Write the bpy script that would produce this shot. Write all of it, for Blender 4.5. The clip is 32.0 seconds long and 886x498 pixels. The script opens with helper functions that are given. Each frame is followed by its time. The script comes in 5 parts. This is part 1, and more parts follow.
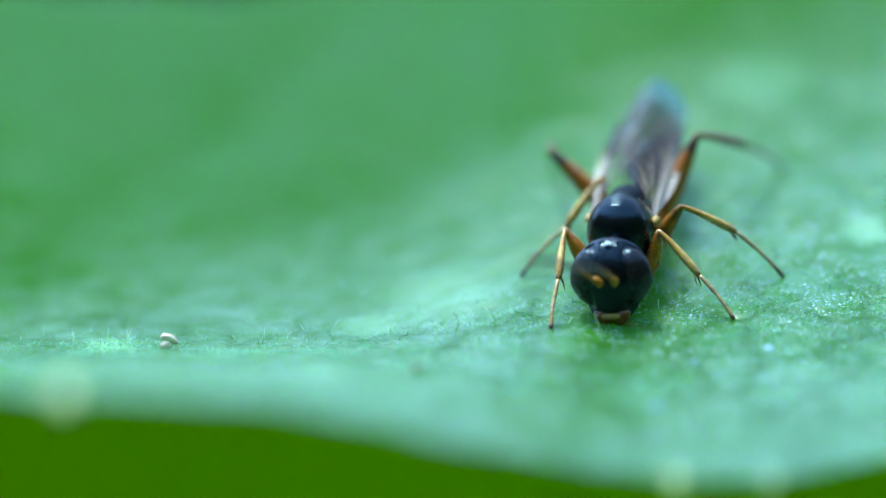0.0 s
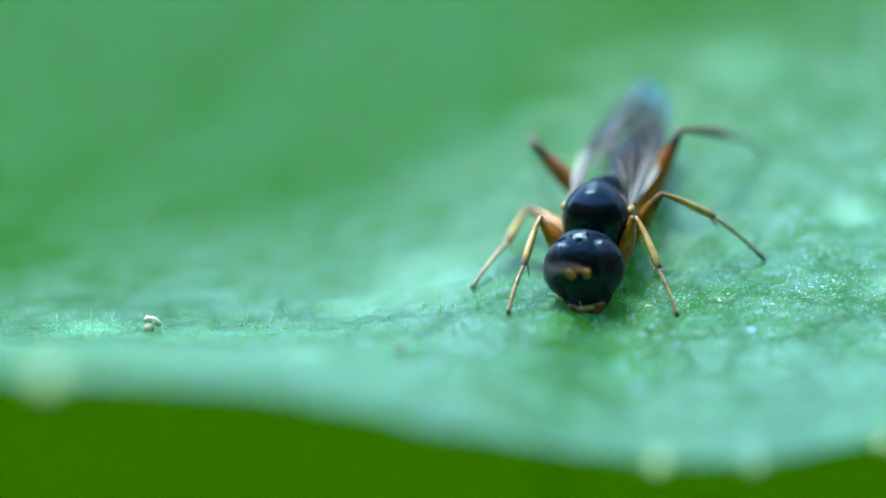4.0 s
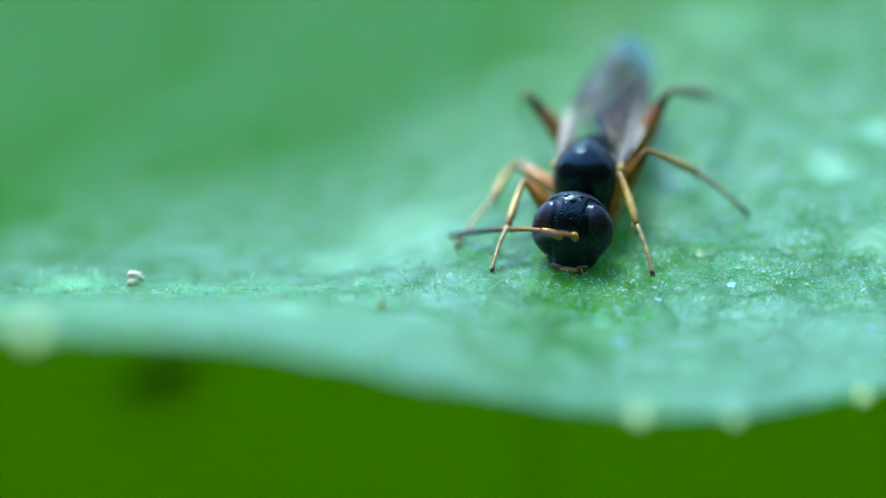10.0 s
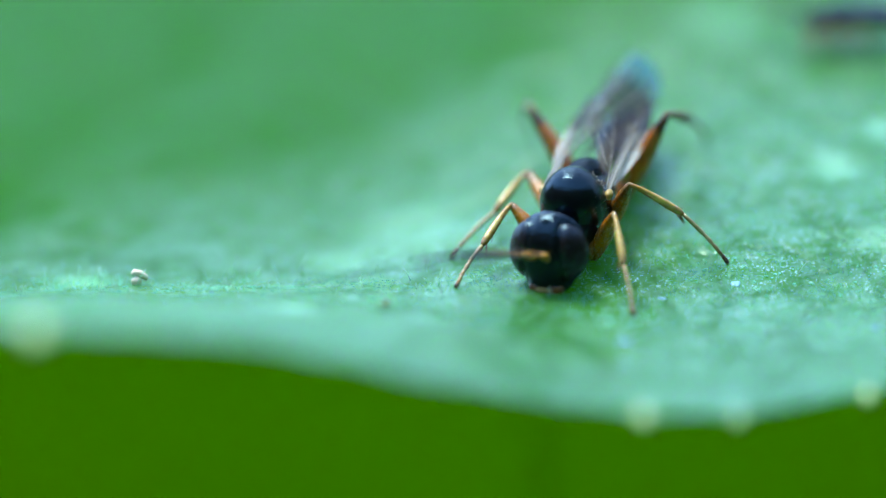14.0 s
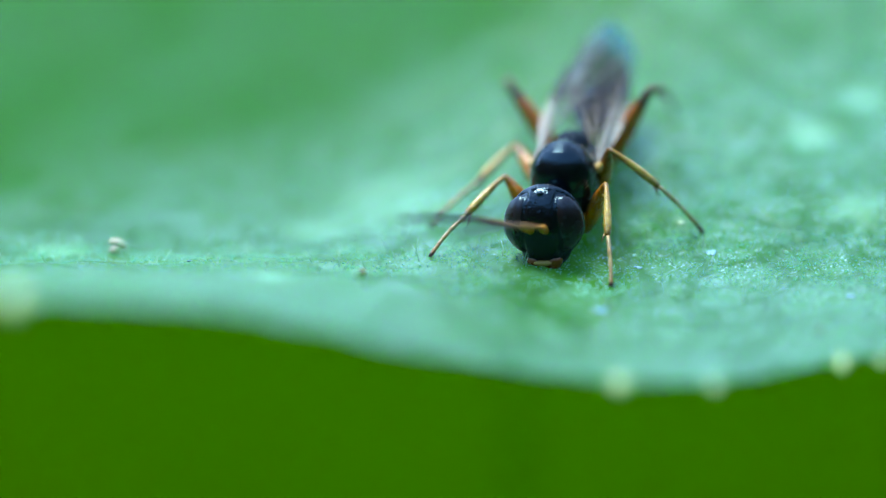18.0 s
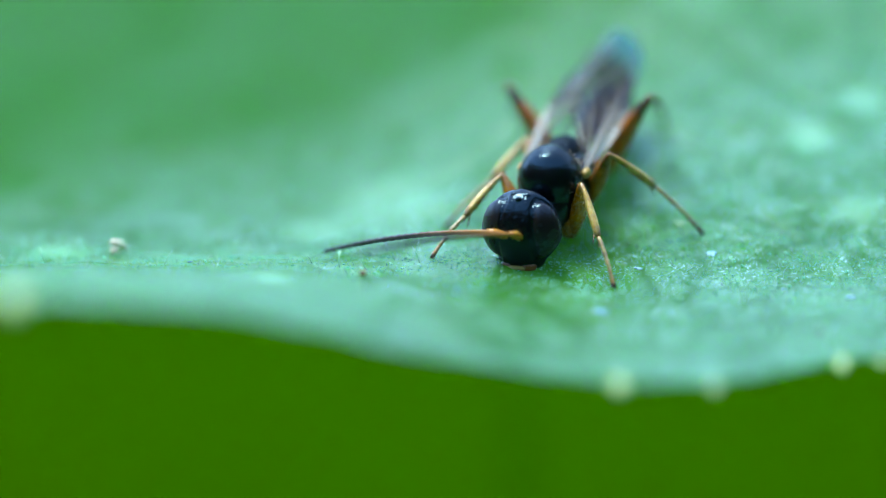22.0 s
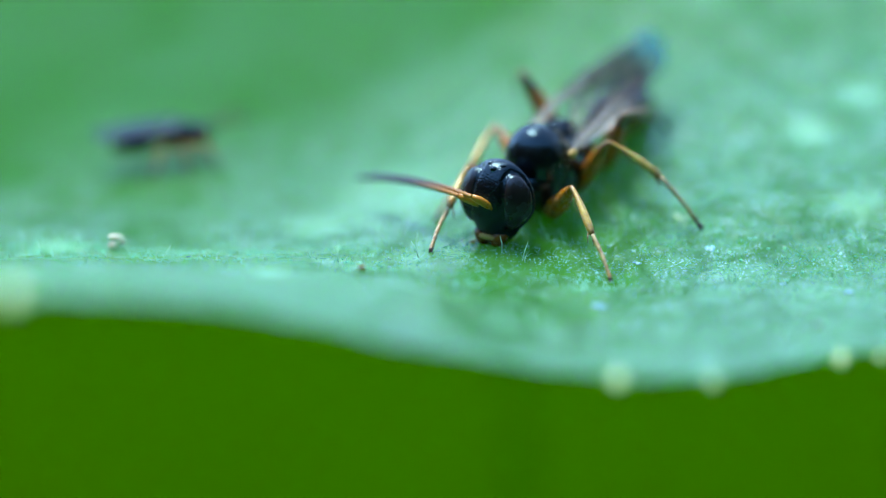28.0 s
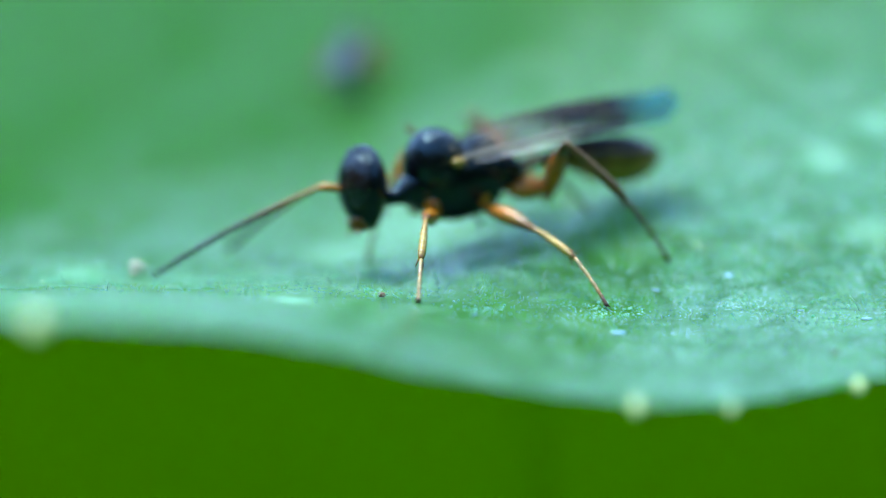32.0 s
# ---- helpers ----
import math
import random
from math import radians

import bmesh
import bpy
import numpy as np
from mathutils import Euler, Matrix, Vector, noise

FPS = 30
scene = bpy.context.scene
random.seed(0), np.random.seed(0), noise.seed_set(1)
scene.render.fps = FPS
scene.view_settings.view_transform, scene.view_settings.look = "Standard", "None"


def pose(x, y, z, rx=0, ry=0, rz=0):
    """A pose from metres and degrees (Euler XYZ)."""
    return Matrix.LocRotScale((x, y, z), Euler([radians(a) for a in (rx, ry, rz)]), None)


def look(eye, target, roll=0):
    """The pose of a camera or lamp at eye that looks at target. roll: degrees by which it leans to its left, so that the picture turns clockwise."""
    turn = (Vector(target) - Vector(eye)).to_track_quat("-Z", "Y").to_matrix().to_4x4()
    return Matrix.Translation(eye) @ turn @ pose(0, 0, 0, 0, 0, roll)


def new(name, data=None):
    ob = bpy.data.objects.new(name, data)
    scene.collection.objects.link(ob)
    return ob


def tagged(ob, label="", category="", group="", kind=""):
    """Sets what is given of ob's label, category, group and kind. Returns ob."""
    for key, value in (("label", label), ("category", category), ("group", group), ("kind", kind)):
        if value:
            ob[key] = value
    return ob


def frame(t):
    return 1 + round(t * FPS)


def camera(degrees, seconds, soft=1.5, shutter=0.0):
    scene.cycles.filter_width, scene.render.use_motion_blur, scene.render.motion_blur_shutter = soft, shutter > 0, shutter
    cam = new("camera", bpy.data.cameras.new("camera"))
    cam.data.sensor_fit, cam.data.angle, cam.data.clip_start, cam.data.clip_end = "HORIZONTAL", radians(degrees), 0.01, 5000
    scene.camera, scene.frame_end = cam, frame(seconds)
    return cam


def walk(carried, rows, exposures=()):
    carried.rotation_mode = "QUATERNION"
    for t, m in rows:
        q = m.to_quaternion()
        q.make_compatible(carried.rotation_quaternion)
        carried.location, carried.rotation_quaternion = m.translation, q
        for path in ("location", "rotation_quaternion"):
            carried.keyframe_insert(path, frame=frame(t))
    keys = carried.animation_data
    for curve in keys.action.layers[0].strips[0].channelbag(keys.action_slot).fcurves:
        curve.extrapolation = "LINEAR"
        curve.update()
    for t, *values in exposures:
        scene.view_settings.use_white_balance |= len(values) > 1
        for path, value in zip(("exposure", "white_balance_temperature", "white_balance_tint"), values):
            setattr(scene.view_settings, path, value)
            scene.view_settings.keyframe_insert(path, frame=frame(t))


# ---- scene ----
cam = camera(5.0, 32.0, soft=1.0, shutter=0.5)
cam.data.dof.use_dof = True
cam.data.dof.focus_distance = 0.16005
cam.data.dof.aperture_fstop = 31.0
# <path>
# camera path: level eye, slow pan, focus by racking the camera
PATH = [
    (0.0, pose(0.00000, -0.15815, 0.00000, 90.5464, 0, 0.3087)),
    (0.5, pose(0.00000, -0.15817, 0.00000, 90.5273, 0, 0.2951)),
    (1.0, pose(0.00000, -0.15818, 0.00000, 90.4978, 0, 0.3063)),
    (1.5, pose(0.00000, -0.15820, 0.00000, 90.5065, 0, 0.2959)),
    (2.0, pose(0.00000, -0.15822, 0.00000, 90.4914, 0, 0.2800)),
    (2.5, pose(0.00000, -0.15823, 0.00000, 90.4698, 0, 0.2377)),
    (4.5, pose(0.00000, -0.15830, 0.00000, 90.4316, 0, 0.2066)),
    (5.0, pose(0.00000, -0.15830, 0.00000, 90.3606, 0, 0.1978)),
    (5.5, pose(0.00000, -0.15823, 0.00000, 90.2058, 0, 0.2154)),
    (6.0, pose(0.00000, -0.15820, 0.00000, 90.2521, 0, 0.2305)),
    (6.5, pose(0.00000, -0.15815, 0.00000, 90.2146, 0, 0.2361)),
    (7.0, pose(0.00000, -0.15810, 0.00000, 90.2162, 0, 0.2353)),
    (7.5, pose(0.00000, -0.15805, 0.00000, 90.2130, 0, 0.2385)),
    (8.0, pose(0.00000, -0.15790, 0.00000, 90.2146, 0, 0.2305)),
    (8.5, pose(0.00000, -0.15785, 0.00000, 90.2545, 0, 0.2417)),
    (9.0, pose(0.00000, -0.15800, 0.00000, 90.2082, 0, 0.2401)),
    (9.5, pose(0.00000, -0.15885, 0.00000, 90.2577, 0, 0.2034)),
    (10.0, pose(0.00000, -0.15915, 0.00000, 90.1922, 0, 0.1101)),
    (10.5, pose(0.00000, -0.15915, 0.00000, 90.1428, 0, 0.1117)),
    (11.0, pose(0.00000, -0.15905, 0.00000, 90.1213, 0, 0.1133)),
    (11.5, pose(0.00000, -0.15875, 0.00000, 90.1149, 0, 0.1157)),
    (12.0, pose(0.00000, -0.15875, 0.00000, 90.1109, 0, 0.1101)),
    (12.5, pose(0.00000, -0.15845, 0.00000, 90.1173, 0, 0.1101)),
    (13.0, pose(0.00000, -0.15845, 0.00000, 90.1308, 0, 0.1101)),
    (13.5, pose(0.00000, -0.15845, 0.00000, 90.1364, 0, 0.1388)),
    (14.0, pose(0.00000, -0.15905, 0.00000, 90.1851, 0, 0.1324)),
    (14.5, pose(0.00000, -0.15955, 0.00000, 90.2178, 0, 0.0981)),
    (16.5, pose(0.00000, -0.15967, 0.00000, 90.0686, 0, 0.0000)),
    (17.0, pose(0.00000, -0.15970, 0.00000, 90.0399, 0, -0.0040)),
    (17.5, pose(0.00000, -0.15973, 0.00000, 90.0295, 0, -0.0008)),
    (18.0, pose(0.00000, -0.15975, 0.00000, 90.0096, 0, 0.0016)),
    (18.5, pose(0.00000, -0.15978, 0.00000, 90.0000, 0, 0.0000)),
    (19.0, pose(0.00000, -0.15980, 0.00000, 90.0000, 0, 0.0000)),
    (19.5, pose(0.00000, -0.15983, 0.00000, 89.9992, 0, 0.0008)),
    (20.0, pose(0.00000, -0.15985, 0.00000, 89.9960, 0, 0.0048)),
    (20.5, pose(0.00000, -0.15985, 0.00000, 89.9952, 0, 0.0032)),
    (21.0, pose(0.00000, -0.15985, 0.00000, 89.9944, 0, 0.0000)),
    (21.5, pose(0.00000, -0.15985, 0.00000, 89.9904, 0, 0.0000)),
    (22.0, pose(0.00000, -0.15985, 0.00000, 90.0152, 0, 0.0032)),
    (22.5, pose(0.00000, -0.15985, 0.00000, 90.0327, 0, 0.0072)),
    (23.0, pose(0.00000, -0.15985, 0.00000, 90.0295, 0, 0.0096)),
    (23.5, pose(0.00000, -0.15985, 0.00000, 90.0271, 0, 0.0088)),
    (24.0, pose(0.00000, -0.15985, 0.00000, 90.0136, 0, 0.0000)),
    (24.5, pose(0.00000, -0.15985, 0.00000, 90.0056, 0, -0.0048)),
    (25.0, pose(0.00000, -0.15985, 0.00000, 90.0000, 0, -0.0064)),
    (25.5, pose(0.00000, -0.15984, 0.00000, 90.0000, 0, 0.0008)),
    (27.5, pose(0.00000, -0.15981, 0.00000, 89.9864, 0, -0.0032)),
    (28.0, pose(0.00000, -0.15980, 0.00000, 89.9856, 0, -0.0040)),
    (28.5, pose(0.00000, -0.15978, 0.00000, 89.9856, 0, -0.0008)),
    (29.0, pose(0.00000, -0.15975, 0.00000, 89.9825, 0, -0.0008)),
    (29.5, pose(0.00000, -0.15973, 0.00000, 89.9809, 0, 0.0032)),
    (30.0, pose(0.00000, -0.15970, 0.00000, 89.9809, 0, 0.0000)),
    (30.5, pose(0.00000, -0.15983, 0.00000, 89.9777, 0, 0.0000)),
    (31.0, pose(0.00000, -0.15995, 0.00000, 89.9872, 0, 0.0311)),
    (31.5, pose(0.00000, -0.16010, 0.00000, 90.0941, 0, 0.0862)),
    (32.0, pose(0.00000, -0.16068, 0.00000, 90.1380, 0, 0.1069)),
]
# </path>
walk(cam, PATH, exposures=[(0.0, 2.86, 7080, 3), (32.0, 2.86, 7080, 3)])

# ---- light: open shade under a bright sky ----
world = bpy.data.worlds.new("sky")
scene.world = world
world.use_nodes = True
wn = world.node_tree.nodes
sky = wn.new("ShaderNodeTexSky")
sky.sky_type = "NISHITA"
sky.sun_disc = False
sky.sun_elevation = radians(55)
sky.sun_rotation = radians(-75)
sky.dust_density = 0.0
sky.ozone_density = 4.0
world.node_tree.links.new(sky.outputs[0], wn["Background"].inputs[0])
wn["Background"].inputs[1].default_value = 0.11
sun = new("sun", bpy.data.lights.new("sun", "SUN"))
sun.data.energy, sun.data.angle, sun.data.color = 0.9, radians(22), (0.97, 1.0, 0.99)
sun.matrix_world = look((-0.25, 0.02, 0.96), (0, 0, 0))


# ---- small tools; everything is laid out in millimetres ----
MM = 0.001


def mm(x, y, z, rx=0, ry=0, rz=0):
    return pose(x * MM, y * MM, z * MM, rx, ry, rz)


def sig(a):
    return 1.0 / (1.0 + math.exp(-max(-40.0, min(40.0, a))))


def ease(y):
    """A ramp that starts softly at 0."""
    return 0.4 * math.log1p(math.exp(max(-40.0, min(40.0, y / 0.4))))


def leaf_z(x, y):
    """The leaf's upper face: a nearly level crest on one side, steeper towards the other."""
    w = sig((x - 0.2) / 1.0)
    z0 = -0.22 - 0.26 * sig((x - 1.2) / 0.7)
    front = 0.045 + 0.255 * sig((x + 1.0) / 1.2)
    crest = 0.09 + 0.49 * w
    back = 0.44 + 0.14 * w
    return z0 + front * y + (crest - front) * ease(y) + (back - crest) * ease(y - 2.1)


def leaf_normal(x, y):
    e = 0.15
    n = Vector((leaf_z(x - e, y) - leaf_z(x + e, y), leaf_z(x, y - e) - leaf_z(x, y + e), 2 * e))
    return n.normalized()


def smooth_mesh(name, verts, faces):
    me = bpy.data.meshes.new(name)
    me.from_pydata([(v[0] * MM, v[1] * MM, v[2] * MM) for v in verts], [], faces)
    me.polygons.foreach_set("use_smooth", [True] * len(me.polygons))
    me.update()
    return me


class Shape:
    """Vertices and faces that are gathered into one mesh."""

    def __init__(self):
        self.v, self.f = [], []

    def add(self, verts, faces):
        n = len(self.v)
        self.v += [tuple(p) for p in verts]
        self.f += [tuple(i + n for i in f) for f in faces]
        return self

    def rings(self, rings, close=True):
        """Joins closed rings of equal length, with a fan at both ends."""
        n, verts, faces = len(rings[0]), [], []
        for r in rings:
            verts += r
        for k in range(len(rings) - 1):
            for i in range(n):
                j = (i + 1) % n
                faces.append((k * n + i, k * n + j, (k + 1) * n + j, (k + 1) * n + i))
        if close:
            for k, flip in ((0, True), (len(rings) - 1, False)):
                c = sum((Vector(p) for p in rings[k]), Vector()) / n
                verts.append(c)
                m = len(verts) - 1
                for i in range(n):
                    a, b = k * n + i, k * n + (i + 1) % n
                    faces.append((b, a, m) if flip else (a, b, m))
        return self.add(verts, faces)

    def loft(self, sections, n=28):
        """Sections along x: (x, centre height, half width, height above, depth below)."""
        rings = []
        for x, zc, w, up, down in sections:
            ring = []
            for i in range(n):
                a = 2 * math.pi * i / n
                s = math.sin(a)
                ring.append((x, w * math.cos(a), zc + (up if s > 0 else down) * s))
            rings.append(ring)
        return self.rings(rings)

    def ball(self, centre, radii, n=24, m=14, warp=None):
        rings = []
        for k in range(m + 1):
            th = math.pi * (0.015 + 0.97 * k / m)
            ring = []
            for i in range(n):
                a = 2 * math.pi * i / n
                p = Vector((math.sin(th) * math.cos(a), math.sin(th) * math.sin(a), -math.cos(th)))
                if warp:
                    p = warp(p)
                ring.append((centre[0] + radii[0] * p.x, centre[1] + radii[1] * p.y, centre[2] + radii[2] * p.z))
            rings.append(ring)
        return self.rings(rings)

    def tube(self, points, radii, n=8):
        pts = [Vector(p) for p in points]
        rings, side = [], None
        for k, p in enumerate(pts):
            d = (pts[min(k + 1, len(pts) - 1)] - pts[max(k - 1, 0)]).normalized()
            if side is None:
                side = d.orthogonal().normalized()
            side = (side - d * side.dot(d)).normalized()
            other = d.cross(side)
            r = radii[k]
            rings.append([tuple(p + side * (r * math.cos(2 * math.pi * i / n)) + other * (r * math.sin(2 * math.pi * i / n))) for i in range(n)])
        return self.rings(rings)


def part(name, shape, material, parent=None, label="", at=None):
    """One mesh object, under a thing or a part, or at top level."""
    ob = new(name, smooth_mesh(name, shape.v, shape.f))
    ob.data.materials.append(material)
    if parent:
        ob.parent = parent
    if at:
        ob.matrix_basis = at
    return tagged(ob, label)


def empty(name, at):
    ob = new(name)
    ob.empty_display_size = MM
    ob.matrix_basis = at
    return ob


# ---- materials ----
class Mat:
    """A node material with a Principled shader; coordinates come in millimetres."""

    def __init__(self, name, **inputs):
        self.m = bpy.data.materials.new(name)
        self.m.use_nodes = True
        self.t = self.m.node_tree
        self.bsdf = self.t.nodes["Principled BSDF"]
        for k, v in inputs.items():
            self.bsdf.inputs[k.replace("_", " ")].default_value = v
        tc = self.t.nodes.new("ShaderNodeTexCoord")
        sc = self.t.nodes.new("ShaderNodeVectorMath")
        sc.operation = "SCALE"
        sc.inputs["Scale"].default_value = 1000.0
        self.link(tc.outputs["Object"], sc.inputs[0])
        self.co = sc.outputs[0]

    def link(self, a, b):
        self.t.links.new(a, b)

    def noise(self, scale, detail=3.0, rough=0.55, co=None):
        n = self.t.nodes.new("ShaderNodeTexNoise")
        n.inputs["Scale"].default_value = scale
        n.inputs["Detail"].default_value = detail
        n.inputs["Roughness"].default_value = rough
        self.link(co or self.co, n.inputs["Vector"])
        return n.outputs["Fac"]

    def cells(self, scale, feature="F1", co=None, out="Distance"):
        n = self.t.nodes.new("ShaderNodeTexVoronoi")
        n.feature = feature
        n.inputs["Scale"].default_value = scale
        self.link(co or self.co, n.inputs["Vector"])
        return n.outputs[out]

    def ramp(self, fac, *stops):
        n = self.t.nodes.new("ShaderNodeValToRGB")
        e = n.color_ramp.elements
        while len(e) < len(stops):
            e.new(0.5)
        for k, (p, c) in enumerate(stops):
            e[k].position = p
            e[k].color = (*c, 1) if len(c) == 3 else c
        self.link(fac, n.inputs[0])
        return n.outputs[0]

    def span(self, fac, a, b, c=0.0, d=1.0):
        n = self.t.nodes.new("ShaderNodeMapRange")
        for k, v in zip(("From Min", "From Max", "To Min", "To Max"), (a, b, c, d)):
            n.inputs[k].default_value = v
        self.link(fac, n.inputs["Value"])
        return n.outputs[0]

    def mix(self, fac, a, b, kind="MIX"):
        n = self.t.nodes.new("ShaderNodeMix")
        n.data_type, n.blend_type = "RGBA", kind
        for sock, v in ((n.inputs["Factor"], fac), (n.inputs[6], a), (n.inputs[7], b)):
            if isinstance(v, (int, float)):
                sock.default_value = v
            elif isinstance(v, tuple):
                sock.default_value = (*v, 1)
            else:
                self.link(v, sock)
        return n.outputs[2]

    def calc(self, op, a, b=0.0):
        n = self.t.nodes.new("ShaderNodeMath")
        n.operation = op
        for sock, v in zip(n.inputs, (a, b)):
            if isinstance(v, (int, float)):
                sock.default_value = v
            else:
                self.link(v, sock)
        return n.outputs[0]

    def axis(self, k):
        n = self.t.nodes.new("ShaderNodeSeparateXYZ")
        self.link(self.co, n.inputs[0])
        return n.outputs[k]

    def bump(self, height, distance, strength=1.0, under=None):
        n = self.t.nodes.new("ShaderNodeBump")
        n.inputs["Distance"].default_value = distance * MM
        n.inputs["Strength"].default_value = strength
        self.link(height, n.inputs["Height"])
        if under:
            self.link(under, n.inputs["Normal"])
        self.link(n.outputs[0], self.bsdf.inputs["Normal"])
        return n.outputs[0]

    def color(self, c):
        self.link(c, self.bsdf.inputs["Base Color"])

    def rough(self, r):
        self.link(r, self.bsdf.inputs["Roughness"])

    def translucent(self, color, amount):
        """Lets light through a thin blade."""
        tr = self.t.nodes.new("ShaderNodeBsdfTranslucent")
        mx = self.t.nodes.new("ShaderNodeMixShader")
        tr.inputs[0].default_value = (*color, 1)
        mx.inputs[0].default_value = amount
        self.link(self.bsdf.outputs[0], mx.inputs[1])
        self.link(tr.outputs[0], mx.inputs[2])
        self.link(mx.outputs[0], self.t.nodes["Material Output"].inputs[0])
        return self

    def pass_light(self, color):
        """Adds the light that passes a thin blade to what it reflects."""
        tr = self.t.nodes.new("ShaderNodeBsdfTranslucent")
        both = self.t.nodes.new("ShaderNodeAddShader")
        tr.inputs[0].default_value = (*color, 1)
        self.link(self.bsdf.outputs[0], both.inputs[0])
        self.link(tr.outputs[0], both.inputs[1])
        self.link(both.outputs[0], self.t.nodes["Material Output"].inputs[0])
        return self


SHEEN_PATCHES = [(5.9, 4.05, 0.42, 0.45), (6.8, 5.1, 0.40, 0.4), (-0.85, 3.15, 1.2, 0.25), (-2.67, -2.05, 0.40, 0.8), (-6.05, 1.8, 0.5, 0.45), (4.3, 8.5, 0.8, 0.2), (-2.0, 2.6, 0.5, 0.35), (6.6, 2.0, 0.5, 0.35)]


def leaf_material():
    k = Mat("leaf_blade", IOR=1.57, Roughness=0.30, Specular_IOR_Level=0.6, Specular_Tint=(0.72, 1.0, 0.96, 1.0))
    broad = k.noise(0.35, 3)
    fine = k.noise(2.2, 4)
    base = k.mix(fine, (0.011, 0.066, 0.0014), (0.018, 0.105, 0.0024))
    base = k.mix(k.span(broad, 0.35, 0.7), base, (0.010, 0.085, 0.0015))
    # net of fine veins
    warp = k.t.nodes.new("ShaderNodeVectorMath")
    warp.operation = "MULTIPLY_ADD"
    col = k.t.nodes.new("ShaderNodeTexNoise")
    col.inputs["Scale"].default_value = 0.8
    k.link(k.co, col.inputs["Vector"])
    k.link(col.outputs["Color"], warp.inputs[0])
    warp.inputs[1].default_value = (1.6, 1.6, 1.6)
    k.link(k.co, warp.inputs[2])
    net = k.cells(0.8, "DISTANCE_TO_EDGE", warp.outputs[0])
    line = k.calc("MULTIPLY", k.span(net, 0.0, 0.15, 1.0, 0.0), k.span(k.axis("Y"), 4.5, 2.0))
    small = k.cells(2.6, "DISTANCE_TO_EDGE", warp.outputs[0])
    # faint pale mottles of wax, and a few patches of sky sheen painted in
    bloom_sheen = k.calc("MULTIPLY", k.span(k.noise(1.1, 5, 0.65), 0.52, 0.80), 0.08)
    edge = k.calc("MULTIPLY", k.calc("SUBTRACT", k.noise(3.0, 4, 0.6), 0.5), 1.6)
    for x, y, r, a in SHEEN_PATCHES:
        away = k.t.nodes.new("ShaderNodeVectorMath")
        away.operation = "DISTANCE"
        flat = k.t.nodes.new("ShaderNodeVectorMath")
        flat.operation = "MULTIPLY"
        k.link(k.co, flat.inputs[0])
        flat.inputs[1].default_value = (1, 1, 0)
        k.link(flat.outputs[0], away.inputs[0])
        away.inputs[1].default_value = (x, y, 0)
        q = k.calc("ADD", k.calc("DIVIDE", away.outputs["Value"], r), edge)
        bloom_sheen = k.calc("MAXIMUM", bloom_sheen, k.span(q, 1.25, 0.35, 0.0, a))
    base = k.mix(k.calc("MULTIPLY", line, 0.75), base, (0.006, 0.046, 0.001))
    # the gloss of the wax film thins out away from the margin
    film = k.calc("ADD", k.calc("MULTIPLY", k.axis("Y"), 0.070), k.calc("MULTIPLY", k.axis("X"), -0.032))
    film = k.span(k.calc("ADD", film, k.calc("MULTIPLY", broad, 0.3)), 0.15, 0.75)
    # base colour darker away from the margin
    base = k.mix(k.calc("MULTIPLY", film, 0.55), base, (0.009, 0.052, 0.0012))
    # bluish sky sheen near the margin, painted into the base colour in mottles
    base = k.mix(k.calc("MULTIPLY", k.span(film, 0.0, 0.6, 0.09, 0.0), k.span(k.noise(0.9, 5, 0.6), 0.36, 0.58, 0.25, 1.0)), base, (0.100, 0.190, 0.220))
    base = k.mix(bloom_sheen, base, (0.20, 0.42, 0.30))
    # cells bear a painted dot of sky sheen, green between; grains crowd in places
    crowd = k.span(k.noise(1.3, 4, 0.65), 0.38, 0.62, 0.15, 1.0)
    # rubbed bare along the crest
    ridge = k.calc("MULTIPLY", k.span(k.calc("ABSOLUTE", k.calc("SUBTRACT", k.axis("Y"), 0.55)), 0.2, 0.9, 1.0, 0.0), k.span(k.axis("X"), 0.8, -0.8))
    ridge = k.calc("MULTIPLY", ridge, k.span(k.noise(1.0, 4, 0.6), 0.30, 0.55))
    crowd = k.calc("MULTIPLY", crowd, k.span(line, 0.2, 1.0, 1.0, 0.15))
    dome = k.span(k.cells(16.0), 0.0, 0.60, 1.0, 0.0)
    sheen_dot = k.calc("MULTIPLY", k.span(dome, 0.25, 0.85), k.span(k.noise(6.0, 3, 0.7), 0.38, 0.62, 0.1, 1.0))
    sheen_dot = k.calc("MULTIPLY", k.calc("MULTIPLY", sheen_dot, k.calc("MULTIPLY", crowd, k.span(ridge, 0.0, 1.0, 1.0, 0.2))), k.span(film, 0.0, 1.0, 0.75, 0.0))
    base = k.mix(sheen_dot, base, (0.070, 0.185, 0.200))
    grit = k.calc("MULTIPLY", k.span(k.noise(22.0, 2, 0.7), 0.58, 0.66), k.calc("MULTIPLY", crowd, k.span(film, 0.0, 1.0, 1.0, 0.06)))
    # pale grains, their colour tinted with the blue of the reflected sky
    base = k.mix(k.calc("MULTIPLY", grit, 0.9), base, (0.56, 0.76, 0.92))
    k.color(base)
    # the wax film: worn off in mottles and specks, along the veins and away from the margin
    worn = k.calc("MULTIPLY", k.span(k.noise(1.5, 5, 0.6), 0.38, 0.58, 0.30, 1.0), k.span(ridge, 0.0, 1.0, 1.0, 0.3))
    worn = k.calc("MULTIPLY", worn, k.span(line, 0.1, 1.0, 1.0, 0.35))
    near = k.span(k.axis("Y"), 4.0, 1.8)
    speckle = k.span(k.noise(9.0, 4, 0.75), 0.42, 0.60, 0.25, 1.35)
